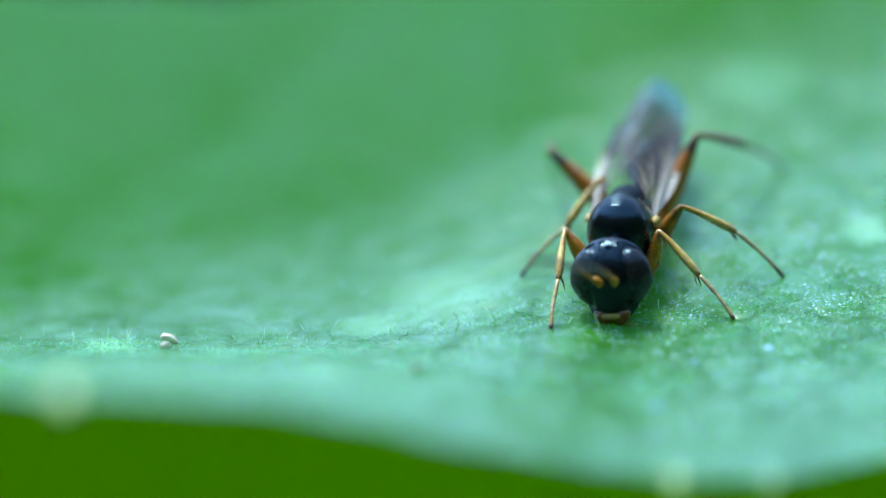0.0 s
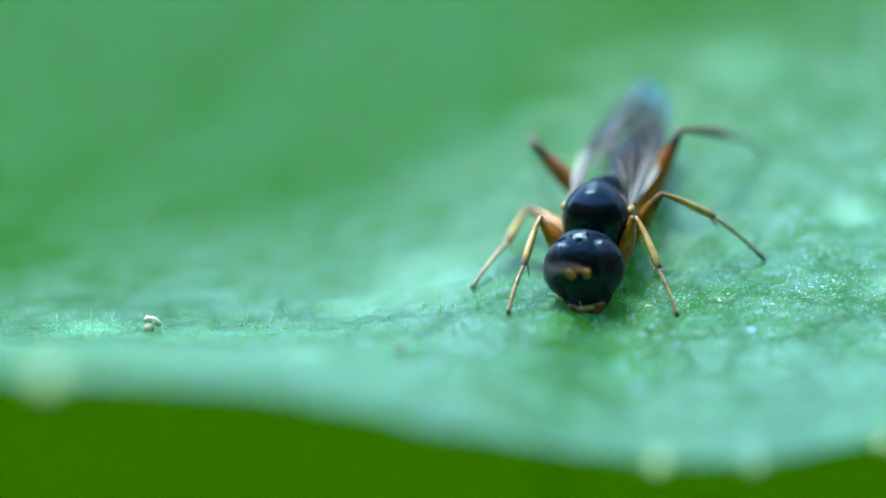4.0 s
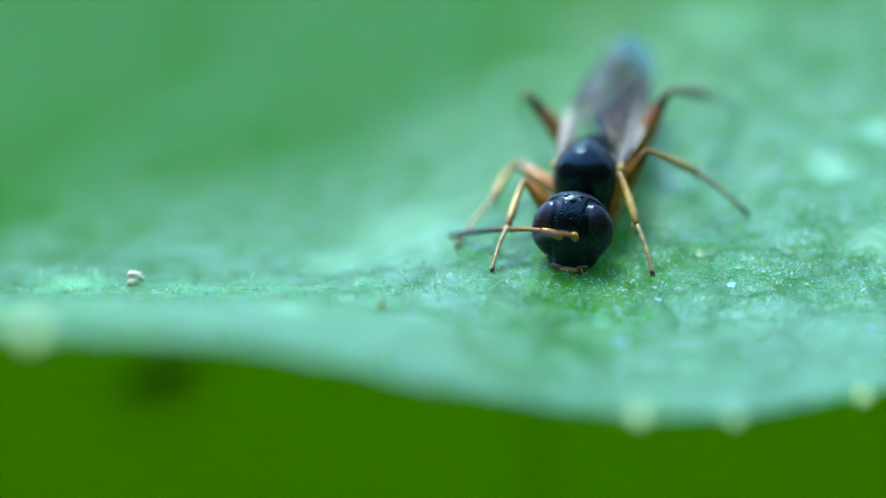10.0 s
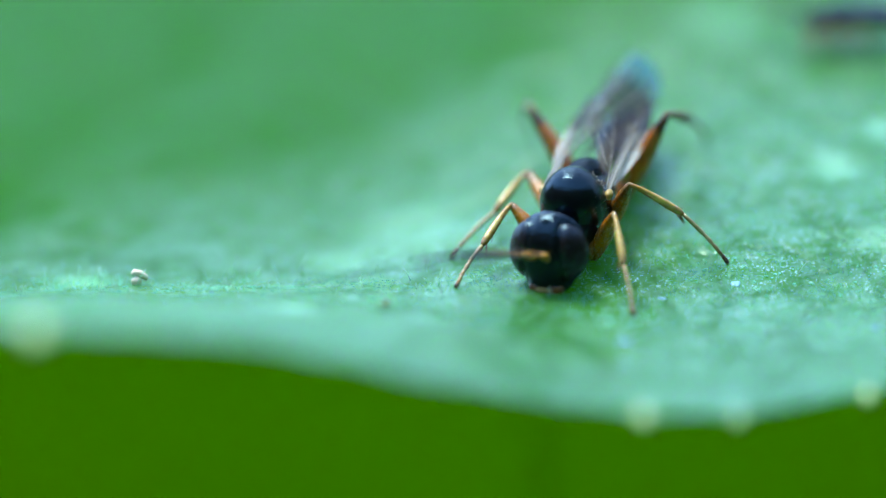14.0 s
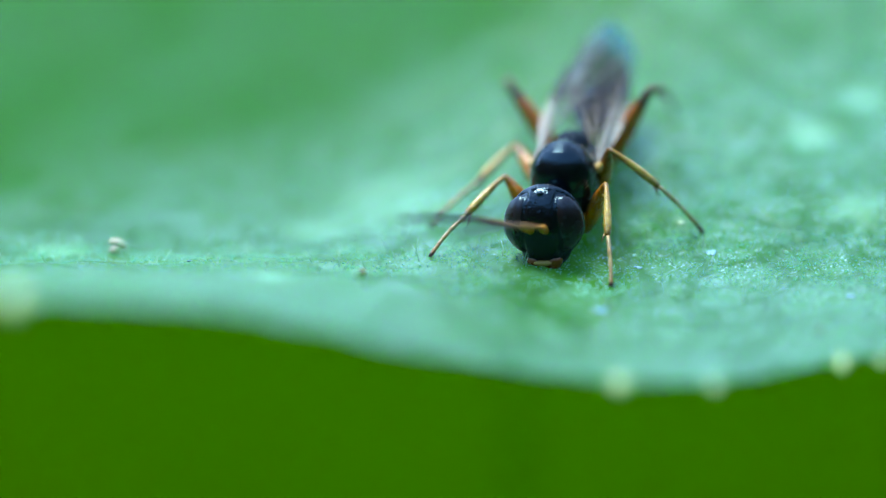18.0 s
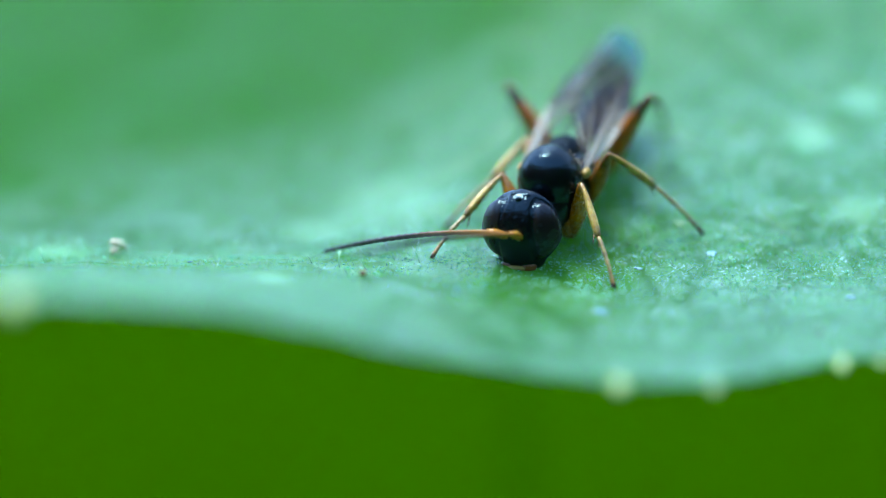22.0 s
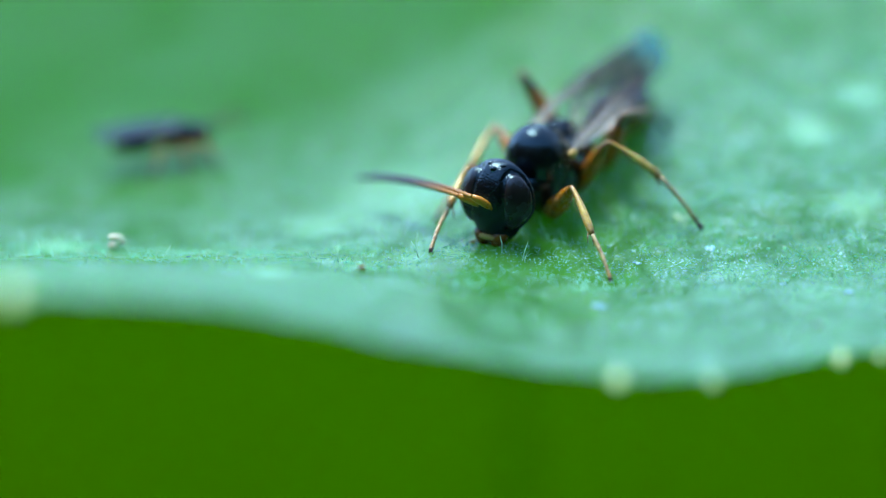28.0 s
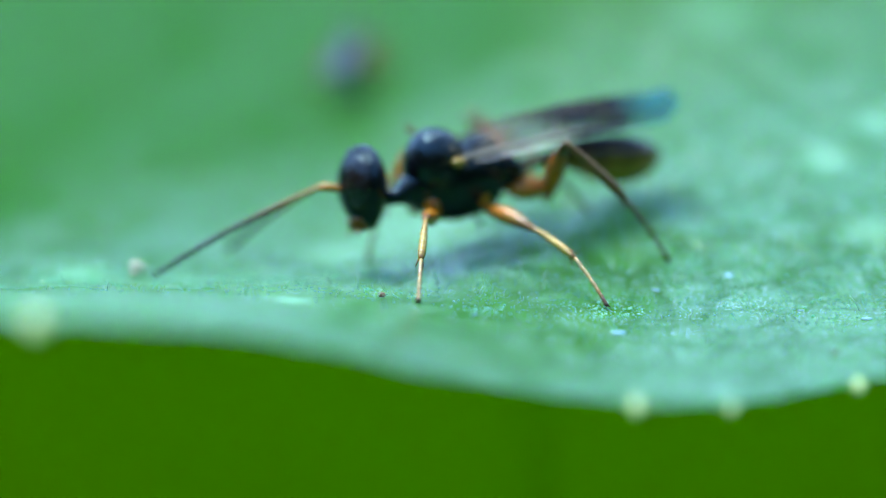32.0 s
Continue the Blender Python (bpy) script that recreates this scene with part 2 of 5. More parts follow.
    worn = k.calc("MULTIPLY", worn, k.calc("ADD", k.calc("MULTIPLY", near, speckle), k.calc("SUBTRACT", 1.0, near)))
    k.rough(k.calc("ADD", k.span(k.noise(2.0, 4), 0.3, 0.75, 0.14, 0.26), k.calc("MULTIPLY", film, 0.25)))
    k.link(k.calc("MULTIPLY", k.span(film, 0.0, 1.0, 1.0, 0.08), worn), k.bsdf.inputs["Specular IOR Level"])
    # skin of tiny domed cells over puckers and sunken veins
    b = k.bump(k.calc("MULTIPLY", net, near), 0.06, 0.35)
    b = k.bump(k.calc("MULTIPLY", small, near), 0.04, 0.4, b)
    b = k.bump(k.calc("MULTIPLY", k.noise(7.0, 5, 0.7), near), 0.020, 0.5, b)
    k.bump(dome, 0.007, 0.5, b)
    return k.pass_light((0.20, 0.44, 0.02)).m


def plain(name, color, rough=0.5, spread=0.25, scale=6.0, bump=0.004, **more):
    k = Mat(name, Roughness=rough, **more)
    n = k.noise(scale, 4)
    dark = tuple(c * (1 - spread) for c in color)
    light = tuple(min(1.0, c * (1 + spread)) for c in color)
    k.color(k.mix(n, dark, light))
    k.rough(k.span(k.noise(scale * 2, 3), 0.3, 0.7, max(0.03, rough - 0.08), rough + 0.1))
    k.bump(k.noise(scale * 4, 3), bump)
    return k


SKY_TINT = (0.32, 0.70, 0.95, 1.0)


def chitin(name, rough, pits):
    k = Mat(name, Roughness=rough, Specular_IOR_Level=0.5, Specular_Tint=SKY_TINT)
    k.color(k.mix(k.noise(5, 3), (0.002, 0.002, 0.003), (0.005, 0.005, 0.007)))
    k.rough(k.span(k.noise(9, 3), 0.3, 0.7, rough - 0.03, rough + 0.06))
    k.bump(k.cells(pits), 0.002, 0.3)
    return k.m


def ridged_chitin():
    """Black back with fine cross ridges at the rear and sides, smooth and shiny in front."""
    k = Mat("black_chitin_ridged", Roughness=0.14, Specular_IOR_Level=0.55, Specular_Tint=SKY_TINT)
    k.color(k.mix(k.noise(5, 3), (0.002, 0.002, 0.003), (0.006, 0.006, 0.008)))
    k.rough(k.span(k.noise(6, 3), 0.3, 0.7, 0.14, 0.24))
    x = k.calc("ADD", k.axis("X"), k.calc("MULTIPLY", k.noise(3.0, 3), 0.10))
    wave = k.calc("SINE", k.calc("MULTIPLY", x, 150.0))
    wave = k.calc("MULTIPLY", wave, k.span(x, 0.70, 0.35))
    b = k.bump(wave, 0.011, 1.0)
    k.bump(k.cells(34), 0.004, 0.5, b)
    return k.m


def face_material():
    """Black head capsule, finely punctured like leather."""
    k = Mat("black_chitin_granular", Roughness=0.20, Specular_IOR_Level=0.45, Specular_Tint=SKY_TINT)
    k.color(k.mix(k.noise(5, 3), (0.002, 0.002, 0.003), (0.006, 0.006, 0.008)))
    k.rough(k.span(k.noise(7, 3), 0.3, 0.7, 0.11, 0.20))
    b = k.bump(k.span(k.cells(19), 0.0, 0.50), 0.008, 0.7)
    k.bump(k.noise(40, 3), 0.004, 0.5, b)
    return k.m


def eye_material():
    """Dark brown, satin compound eye."""
    k = Mat("compound_eye", Roughness=0.3, Specular_IOR_Level=0.5, Specular_Tint=SKY_TINT)
    k.color(k.mix(k.noise(4, 2), (0.010, 0.006, 0.006), (0.020, 0.013, 0.013)))
    k.rough(k.span(k.noise(5, 2), 0.3, 0.7, 0.22, 0.32))
    k.bump(k.cells(60), 0.003, 0.5)
    return k.m


LEAF = leaf_material()
FACE = face_material()
RIDGED = ridged_chitin()
BLACK = chitin("black_chitin", 0.14, 40)
BLACK_ROUGH = chitin("black_chitin_pitted", 0.17, 30)
EYE = eye_material()
AMBER = plain("amber_leg", (0.27, 0.10, 0.004), 0.28, 0.45, 6, Subsurface_Weight=0.35, Subsurface_Scale=0.00006).m
SCAPE = plain("scape", (0.42, 0.19, 0.014), 0.3, 0.3, 8, Subsurface_Weight=0.3, Subsurface_Scale=0.00006).m


def leg_material(name, length, *stops):
    """Colour that changes along a leg piece, with blotches, streaks and a horny gloss."""
    k = Mat(name, Roughness=0.25, Specular_IOR_Level=0.7, Subsurface_Weight=0.25, Subsurface_Scale=0.00005)
    x = k.calc("ADD", k.axis("X"), k.calc("MULTIPLY", k.calc("SUBTRACT", k.noise(9, 3), 0.5), 0.18))
    c = k.ramp(k.span(x, 0.0, length), *stops)
    c = k.mix(k.span(k.noise(10, 4, 0.65), 0.42, 0.66, 0.0, 0.6), c, (0.11, 0.05, 0.006))
    pull = k.t.nodes.new("ShaderNodeVectorMath")
    pull.operation = "MULTIPLY"
    k.link(k.co, pull.inputs[0])
    pull.inputs[1].default_value = (2.0, 22.0, 22.0)
    c = k.mix(k.span(k.noise(1.0, 3, 0.6, pull.outputs[0]), 0.52, 0.64, 0.0, 0.25), c, (0.66, 0.52, 0.26))
    k.color(c)
    k.rough(k.span(k.noise(20, 3), 0.3, 0.7, 0.16, 0.36))
    k.bump(k.noise(22, 3), 0.016, 0.8)
    return k.m


FEMUR = leg_material("amber_femur", 1.0, (0.0, (0.34, 0.11, 0.002)), (0.45, (0.54, 0.18, 0.002)), (0.85, (0.42, 0.16, 0.003)), (0.99, (0.20, 0.08, 0.006)))
TIBIA = leg_material("olive_tibia", 0.96, (0.0, (0.22, 0.11, 0.010)), (0.14, (0.44, 0.25, 0.012)), (0.5, (0.52, 0.38, 0.07)), (0.9, (0.46, 0.30, 0.05)), (1.0, (0.22, 0.10, 0.012)))
TARSUS = leg_material("wan_tarsus", 0.92, (0.0, (0.50, 0.38, 0.16)), (0.55, (0.54, 0.40, 0.18)), (0.88, (0.38, 0.20, 0.07)), (1.0, (0.08, 0.03, 0.014)))
RUST = leg_material("rust_femur", 1.42, (0.0, (0.55, 0.20, 0.005)), (0.5, (0.62, 0.19, 0.006)), (0.9, (0.40, 0.11, 0.006)), (1.0, (0.05, 0.02, 0.010)))
BROWN = plain("brown_leg", (0.16, 0.085, 0.025), 0.35, 0.4, 6).m
DARK = plain("dark_claw", (0.05, 0.025, 0.012), 0.4, 0.4, 8).m
MOUTH = plain("mouthpart", (0.17, 0.055, 0.006), 0.25, 0.4, 6).m
LABRUM = plain("labrum", (0.36, 0.24, 0.05), 0.35, 0.2, 6).m


def flagellum_material():
    k = Mat("flagellum", Roughness=0.45)
    x = k.axis("X")
    k.color(k.ramp(k.span(x, 0.0, 3.0), (0.0, (0.34, 0.14, 0.010)), (0.20, (0.22, 0.09, 0.012)), (0.45, (0.03, 0.028, 0.03)), (1.0, (0.016, 0.022, 0.032))))
    k.bump(k.noise(30, 3), 0.006)
    return k.m


FLAG = flagellum_material()


def abdomen_material():
    k = Mat("abdomen", Roughness=0.25, Specular_IOR_Level=0.5)
    z = k.axis("Z")
    f = k.calc("ADD", k.span(z, -0.58, 0.30), k.calc("MULTIPLY", k.noise(3.5, 3), 0.35))
    k.color(k.ramp(f, (0.45, (0.36, 0.22, 0.02)), (0.75, (0.12, 0.075, 0.010)), (1.0, (0.010, 0.008, 0.007))))
    k.bump(k.noise(14, 4), 0.008)
    return k.m


ABDOMEN = abdomen_material()


def wing_material():
    k = Mat("wing_membrane", Roughness=0.16, Specular_IOR_Level=0.12)
    x, y = k.axis("X"), k.axis("Y")
    n = k.noise(2.2, 4)
    pull = k.t.nodes.new("ShaderNodeVectorMath")
    pull.operation = "MULTIPLY"
    k.link(k.co, pull.inputs[0])
    pull.inputs[1].default_value = (0.5, 6.0, 1.0)
    streak = k.noise(1.0, 4, 0.6, pull.outputs[0])
    u = k.calc("ADD", k.span(x, 0.2, -3.9), k.calc("MULTIPLY", k.calc("SUBTRACT", n, 0.5), 0.22))
    shade = k.ramp(u, (0.0, (0.13, 0.12, 0.08)), (0.30, (0.06, 0.06, 0.05)), (0.46, (0.014, 0.022, 0.03)), (0.68, (0.006, 0.012, 0.018)), (0.88, (0.012, 0.03, 0.04)))
    shade = k.mix(k.calc("MULTIPLY", k.span(streak, 0.50, 0.64), k.span(u, 0.75, 0.2, 0.0, 0.6)), shade, (0.34, 0.32, 0.28))
    # whitish reflection along the front margin, painted into the membrane colour
    rim = k.calc("MULTIPLY", k.span(k.calc("ABSOLUTE", y), 0.41, 0.49), k.span(u, 0.55, 0.35))
    shade = k.mix(k.calc("MULTIPLY", rim, 0.85), shade, (0.70, 0.70, 0.64))
    tip = k.calc("MULTIPLY", k.span(x, -2.7, -3.4), k.span(y, -0.35, 0.20))
    k.color(k.mix(tip, shade, (0.025, 0.22, 0.25)))
    k.bsdf.inputs["Thin Film IOR"].default_value = 1.40
    k.link(k.calc("ADD", k.span(x, -4.0, 0.2, 170.0, 250.0), k.span(k.noise(1.8, 2), 0.2, 0.8, -60.0, 60.0)), k.bsdf.inputs["Thin Film Thickness"])
    film = k.calc("ADD", k.ramp(u, (0.0, (0.12, 0.12, 0.12)), (0.35, (0.20, 0.20, 0.20)), (0.55, (0.46, 0.46, 0.46)), (1.0, (0.44, 0.44, 0.44))), k.span(streak, 0.38, 0.66, -0.12, 0.16))
    film = k.calc("MAXIMUM", film, k.calc("MULTIPLY", rim, 0.40))
    k.link(k.calc("MAXIMUM", film, k.calc("MULTIPLY", tip, 0.62)), k.bsdf.inputs["Alpha"])
    k.bump(k.noise(4.0, 3), 0.04)
    return k.m


WING = wing_material()
STIGMA = plain("wing_stigma", (0.018, 0.014, 0.016), 0.4, 0.3, 5).m
VEIN = plain("wing_vein", (0.05, 0.035, 0.03), 0.4, 0.3, 5).m
COSTA = plain("wing_costa", (0.17, 0.16, 0.13), 0.35, 0.2, 5).m
HAIR = plain("leaf_hair", (0.55, 0.90, 0.62), 0.2, 0.1, 5, Specular_IOR_Level=0.8).translucent((0.75, 0.98, 0.80), 0.6).m
GLAND = plain("leaf_tooth", (0.42, 0.64, 0.25), 0.4, 0.2, 5).m
GRAIN = plain("grain", (0.88, 0.74, 0.58), 0.45, 0.2, 6).m
SPECK = plain("speck", (0.20, 0.05, 0.015), 0.5, 0.4, 8).m
FLAKE = plain("flake", (0.16, 0.38, 0.48), 0.4, 0.2, 6).m
SETA = plain("seta", (0.30, 0.26, 0.18), 0.4, 0.3, 5).m

# ---- the leaf ----
EDGE_X = [-30, -16, -9, -7.0, -4.3, -1.65, 0.14, 1.93, 3.3, 4.6, 5.9, 7.0, 9.0, 16, 30]
EDGE_Y = [-4.0, -6.3, -7.9, -8.6, -9.2, -7.2, -5.9, -5.4, -5.41, -5.06, -4.04, -3.79, -3.1, 0.0, 3.0]


def edge_y(x):
    """The free margin, softly waved."""
    y = sum(float(np.interp(x + d, EDGE_X, EDGE_Y)) for d in (-0.6, -0.3, 0.0, 0.3, 0.6)) / 5
    return y + 0.12 + 0.05 * math.sin(3.1 * x + 0.5) + 0.03 * math.sin(7.3 * x)


def vein_depth(x, y):
    """Broad sunken side veins towards the back of the blade."""
    d = 0.0
    for x0, y0, dx, dy, w, h in ((-5.6, 8.0, 0.42, 1.0, 0.8, 0.10), (-11.0, 8.0, 0.4, 1.0, 0.8, 0.10), (9.0, 5.0, 0.5, 1.0, 0.5, 0.08)):
        n = math.hypot(dx, dy)
        off = ((x - x0) * dy - (y - y0) * dx) / n + 0.5 * noise.noise(Vector((y * 0.3, x0, 2.0)))
        fade = sig((y - 3.5) / 0.8)
        d += fade * h * math.exp(-((off / w) ** 2))
    return d


def leaf_relief(x, y):
    """Puckers between the veins."""
    p = Vector((x * 0.55, y * 0.55, 0.0))
    q = Vector((x * 1.9, y * 1.9, 5.0))
    near = 1.0 if y < 3 else 0.6
    return near * 0.055 * noise.noise(p) + 0.028 * noise.noise(q) + 0.012 * noise.noise(Vector((x * 5.5, y * 5.5, 9.0)))


def surface(x, y):
    return leaf_z(x, y) + leaf_relief(x, y) - vein_depth(x, y)


def spaced(stops):
    out = []
    for (a, b, step) in stops:
        n = max(1, round((b - a) / step))
        out += [a + (b - a) * i / n for i in range(n)]
    return out + [stops[-1][1]]


def build_leaf():
    xs = spaced([(-15, -8.5, 0.4), (-8.5, 8.5, 0.065), (8.5, 20, 0.4)])
    vs = spaced([(0, 11.5, 0.065), (11.5, 17, 0.2), (17, 25, 0.6)])
    verts, faces = [], []
    nx, ny = len(xs), len(vs)
    for x in xs:
        e = edge_y(x)
        for v in vs:
            y = e + v
            droop = 0.04 * math.exp(-v / 0.25)
            verts.append((x, y, surface(x, y) - droop))
    top = len(verts)
    for i in range(nx - 1):
        for j in range(ny - 1):
            a = i * ny + j
            faces.append((a, a + ny, a + ny + 1, a + 1))
    # underside, coarser, and the rim
    for x in xs:
        e = edge_y(x)
        for v in (0.04, 0.5, 2.0, 5.0, 10.0, 17.0, 25.0):
            y = e + v
            verts.append((x, y, surface(x, y) - 0.06 - 0.14 * min(1.0, v / 3.0)))
    for i in range(nx - 1):
        for j in range(6):
            a = top + i * 7 + j
            faces.append((a, a + 1, a + 8, a + 7))
        a, b = i * ny, top + i * 7
        faces.append((a, b, b + 7, a + ny))
        a, b = i * ny + ny - 1, top + i * 7 + 6
        faces.append((a, a + ny, b + 7, b))
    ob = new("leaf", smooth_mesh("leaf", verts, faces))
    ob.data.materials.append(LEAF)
    return tagged(ob, "broad green leaf with fine veins and bluish sheen", "leaf", kind="structure")


leaf = build_leaf()


def leaf_point(x, y, up=0.0):
    return Vector((x, y, surface(x, y))) + leaf_normal(x, y) * up


# ---- lower foliage and ground ----
LOW = plain("shaded_leaf", (0.50, 0.54, 0.040), 0.9, 0.15, 0.08, 0.05, Specular_IOR_Level=0.1)
LOW = LOW.translucent((0.50, 0.56, 0.035), 0.5).m
LIME = plain("lime_leaf", (0.10, 0.20, 0.006), 0.9, 0.2, 0.08, 0.05, Specular_IOR_Level=0.1)
LIME = LIME.translucent((0.14, 0.26, 0.006), 0.5).m
GROUND = plain("mossy_ground", (0.05, 0.14, 0.006), 0.9, 0.4, 0.02, 0.5).m
LOW_POSE = mm(2, -2.0, -22, 55, 0, 3)


def low_height(x, u):
    return abs(x) * 0.03 - 3.0 * (u - 0.5) ** 2 + 0.25 * noise.noise(Vector((x * 0.15, u * 8, 1)))


def low_leaf(at, length, width, mat, label):
    """A pointed, folded blade that stands behind and under the main leaf."""
    verts, faces, n, m = [], [], 40, 20
    for i in range(n + 1):
        u = i / n
        half = width * (math.sin(math.pi * u) ** 0.5 * 0.5 + 0.004)
        for j in range(m + 1):
            x = half * (j / m * 2 - 1)
            verts.append((x, (u - 0.5) * length, low_height(x, u)))
    for i in range(n):
        for j in range(m):
            a = i * (m + 1) + j
            faces.append((a, a + 1, a + m + 2, a + m + 1))
    sh = Shape().add(verts, faces)
    sh.add([(v[0], v[1], v[2] - 0.25) for v in verts], [tuple(reversed(f)) for f in faces])
    ob = tagged(part("lower_leaf", sh, mat, None, label, at), category="leaf", group="lower leaves")
    rib = Shape().tube([(0, (i / 20 - 0.5) * length * 0.98, low_height(0, i / 20) + 0.05) for i in range(21)], [0.5 - 0.02 * i for i in range(21)], 8)
    part("midrib", rib, mat, ob)
    return ob


# darker copy of LOW with the shade put into its colour
DIM = plain("dim_leaf", (0.12, 0.28, 0.004), 0.9, 0.15, 0.08, 0.05, Specular_IOR_Level=0.1).translucent((0.16, 0.40, 0.004), 0.4).m
low_main = low_leaf(LOW_POSE, 60, 130, LOW, "shaded dark green leaf below the main leaf")
low_leaf(mm(-33, 24, -26, 60, 0, -10), 70, 52, LIME, "yellow-green leaf standing in the shade")
low_leaf(mm(58, 34, -30, 64, 0, 16), 70, 50, DIM, "shaded dark green leaf below the main leaf")
gs = Shape().add([(-4e6, -4e6, -320), (4e6, -4e6, -320), (4e6, 4e6, -320), (-4e6, 4e6, -320)], [(0, 1, 2, 3)])
tagged(part("ground", gs, GROUND), "green mossy ground far below the leaf", "ground", kind="structure")

def thicket():
    """The plants that stand all round, open only to the sky above."""
    rnd = random.Random(21)
    verts, faces = [], []
    for i in range(26000):
        a = rnd.uniform(0, 2 * math.pi)
        r = rnd.uniform(420, 760)
        top = 330 if math.sin(a) < 0.3 else 170
        z = rnd.uniform(-320, top * r / 600)
        c = Vector((r * math.cos(a), r * math.sin(a), z))
        if c.y < 0 and abs(c.x) < 40 and abs(c.z) < 40:
            continue
        f = Vector((rnd.uniform(-1, 1), rnd.uniform(-1, 1), rnd.uniform(-1.2, 0.2))).normalized()
        out = (-c.normalized() + Vector((rnd.uniform(-0.8, 0.8), rnd.uniform(-0.8, 0.8), rnd.uniform(0, 1.0)))).normalized()
        side = f.cross(out).normalized()
        ln, w = rnd.uniform(50, 100), rnd.uniform(18, 38)
        n = len(verts)
        for p in (c, c + f * ln * 0.45 + side * w + out * 5, c + f * ln - out * 8, c + f * ln * 0.45 - side * w + out * 5, c + f * ln * 0.5 - out * 3):
            verts.append(p)
        faces += [(n, n + 1, n + 4), (n + 1, n + 2, n + 4), (n + 2, n + 3, n + 4), (n + 3, n, n + 4)]
    ob = part("thicket", Shape().add(verts, faces), HEDGE, None, "dense green leaves of plants all round")
    return tagged(ob, category="foliage", kind="stuff")


HEDGE = plain("hedge_leaf", (0.035, 0.11, 0.012), 0.55, 0.35, 0.03, 0.1).translucent((0.06, 0.16, 0.01), 0.2).m
thicket()

# ---- small things on the leaf ----
def upright(x, y, up=0.0, turn=0.0, scale=None):
    """A pose on the leaf whose z axis follows its normal."""
    q = leaf_normal(x, y).to_track_quat("Z", "Y").to_matrix().to_4x4()
    return Matrix.Translation(leaf_point(x, y, up) * MM) @ q @ pose(0, 0, 0, 0, 0, turn)


def leaf_hair():
    """Short clear hairs, thicker along the crest."""
    rnd = random.Random(7)
    sh = Shape()
    for i in range(300):
        x = rnd.uniform(-8.5, 8.5)
        y = rnd.gauss(0.9, 1.3) if x < 1.0 else rnd.uniform(-3.5, 3.5)
        if y < edge_y(x) + 0.2:
            continue
        p = leaf_point(x, y, -0.01)
        n = leaf_normal(x, y) + Vector((rnd.uniform(-0.7, 0.7), rnd.uniform(-0.5, 0.5), rnd.uniform(-0.1, 0.3)))
        ln = rnd.choice((0.05, 0.07, 0.08, 0.10, 0.12, 0.16, 0.30))
        q = p + n.normalized() * ln
        mid = (p + q) / 2 + Vector((rnd.uniform(-0.02, 0.02), 0, rnd.uniform(-0.01, 0.03)))
        sh.tube([p, mid, q], [0.010, 0.008, 0.004], 5)
    ob = part("leaf_hair", sh, HAIR, None, "short clear hairs on the leaf")
    return tagged(ob, category="hair", kind="stuff")


def leaf_beads():
    """Tiny glassy papillae that glitter on the blade."""
    rnd = random.Random(11)
    sh = Shape()
    for i in range(24000):
        x = rnd.uniform(-8.5, 8.5)
        y = rnd.gauss(0.9, 0.9) if x < 1.0 else rnd.gauss(0.5, 1.3)
        if y < edge_y(x) + 0.2:
            continue
        if noise.noise(Vector((x * 1.3, y * 1.3, 3))) < 0.05 and rnd.random() < 0.8:
            continue
        r = rnd.choice((0.006, 0.007, 0.008, 0.009, 0.010, 0.012, 0.017))
        sh.ball(leaf_point(x, y, r * 0.25), (r * rnd.uniform(0.7, 1.6), r, r * rnd.uniform(0.5, 0.9)), 5, 2)
    # crowded white grains in a few places
    for x0, y0, n, w in ((2.35, -0.55, 90, 0.22), (-6.1, 1.75, 120, 0.4), (-3.4, 1.2, 50, 0.3), (-4.6, 0.9, 40, 0.3), (4.4, 0.9, 50, 0.3), (5.9, 0.2, 60, 0.5), (0.4, -1.3, 60, 0.25), (-1.2, -0.4, 40, 0.3), (6.5, 1.6, 50, 0.5), (3.5, 1.8, 40, 0.4)):
        for i in range(n):
            x, y = rnd.gauss(x0, w), rnd.gauss(y0, w * 1.2)
            r = rnd.choice((0.008, 0.011, 0.015, 0.020))
            sh.ball(leaf_point(x, y, r * 0.6), (r * rnd.uniform(0.7, 1.8), r, r * rnd.uniform(0.7, 1.4)), 6, 3)
    ob = part("leaf_papillae", sh, BEAD, None, "tiny glassy papillae on the leaf")
    return tagged(ob, category="papillae", kind="stuff")


def crumb(name, at, seed, radii, mat, label, category, lumps=3, group=""):
    """An uneven little lump made of a few grown-together pieces."""
    rnd = random.Random(seed)
    root = empty(name, at)
    tagged(root, label, category, group)
    for i in range(lumps):
        def rough(p):
            return p * (1 + 0.35 * noise.noise(p * 1.8 + Vector((seed, i, 0))))
        c = (rnd.uniform(-0.6, 0.6) * radii[0], rnd.uniform(-0.6, 0.6) * radii[1], radii[2] * rnd.uniform(0.3, 0.9))
        f = rnd.uniform(0.6, 1.0)
        part("grain", Shape().ball(c, (radii[0] * f, radii[1] * f, radii[2] * f), 14, 9, rough), mat, root)
    return root


def bead_material():
    k = Mat("papilla", Roughness=0.08, Specular_IOR_Level=1.0)
    geo = k.t.nodes.new("ShaderNodeNewGeometry")
    # the pale end of the ramp paints the cyan-white glints into the colour
    k.color(k.ramp(geo.outputs["Random Per Island"], (0.0, (0.10, 0.45, 0.22)), (0.5, (0.25, 0.72, 0.55)), (0.7, (0.62, 0.95, 0.95)), (0.9, (0.90, 1.0, 1.0))))
    return k.translucent((0.60, 0.98, 0.80), 0.7).m


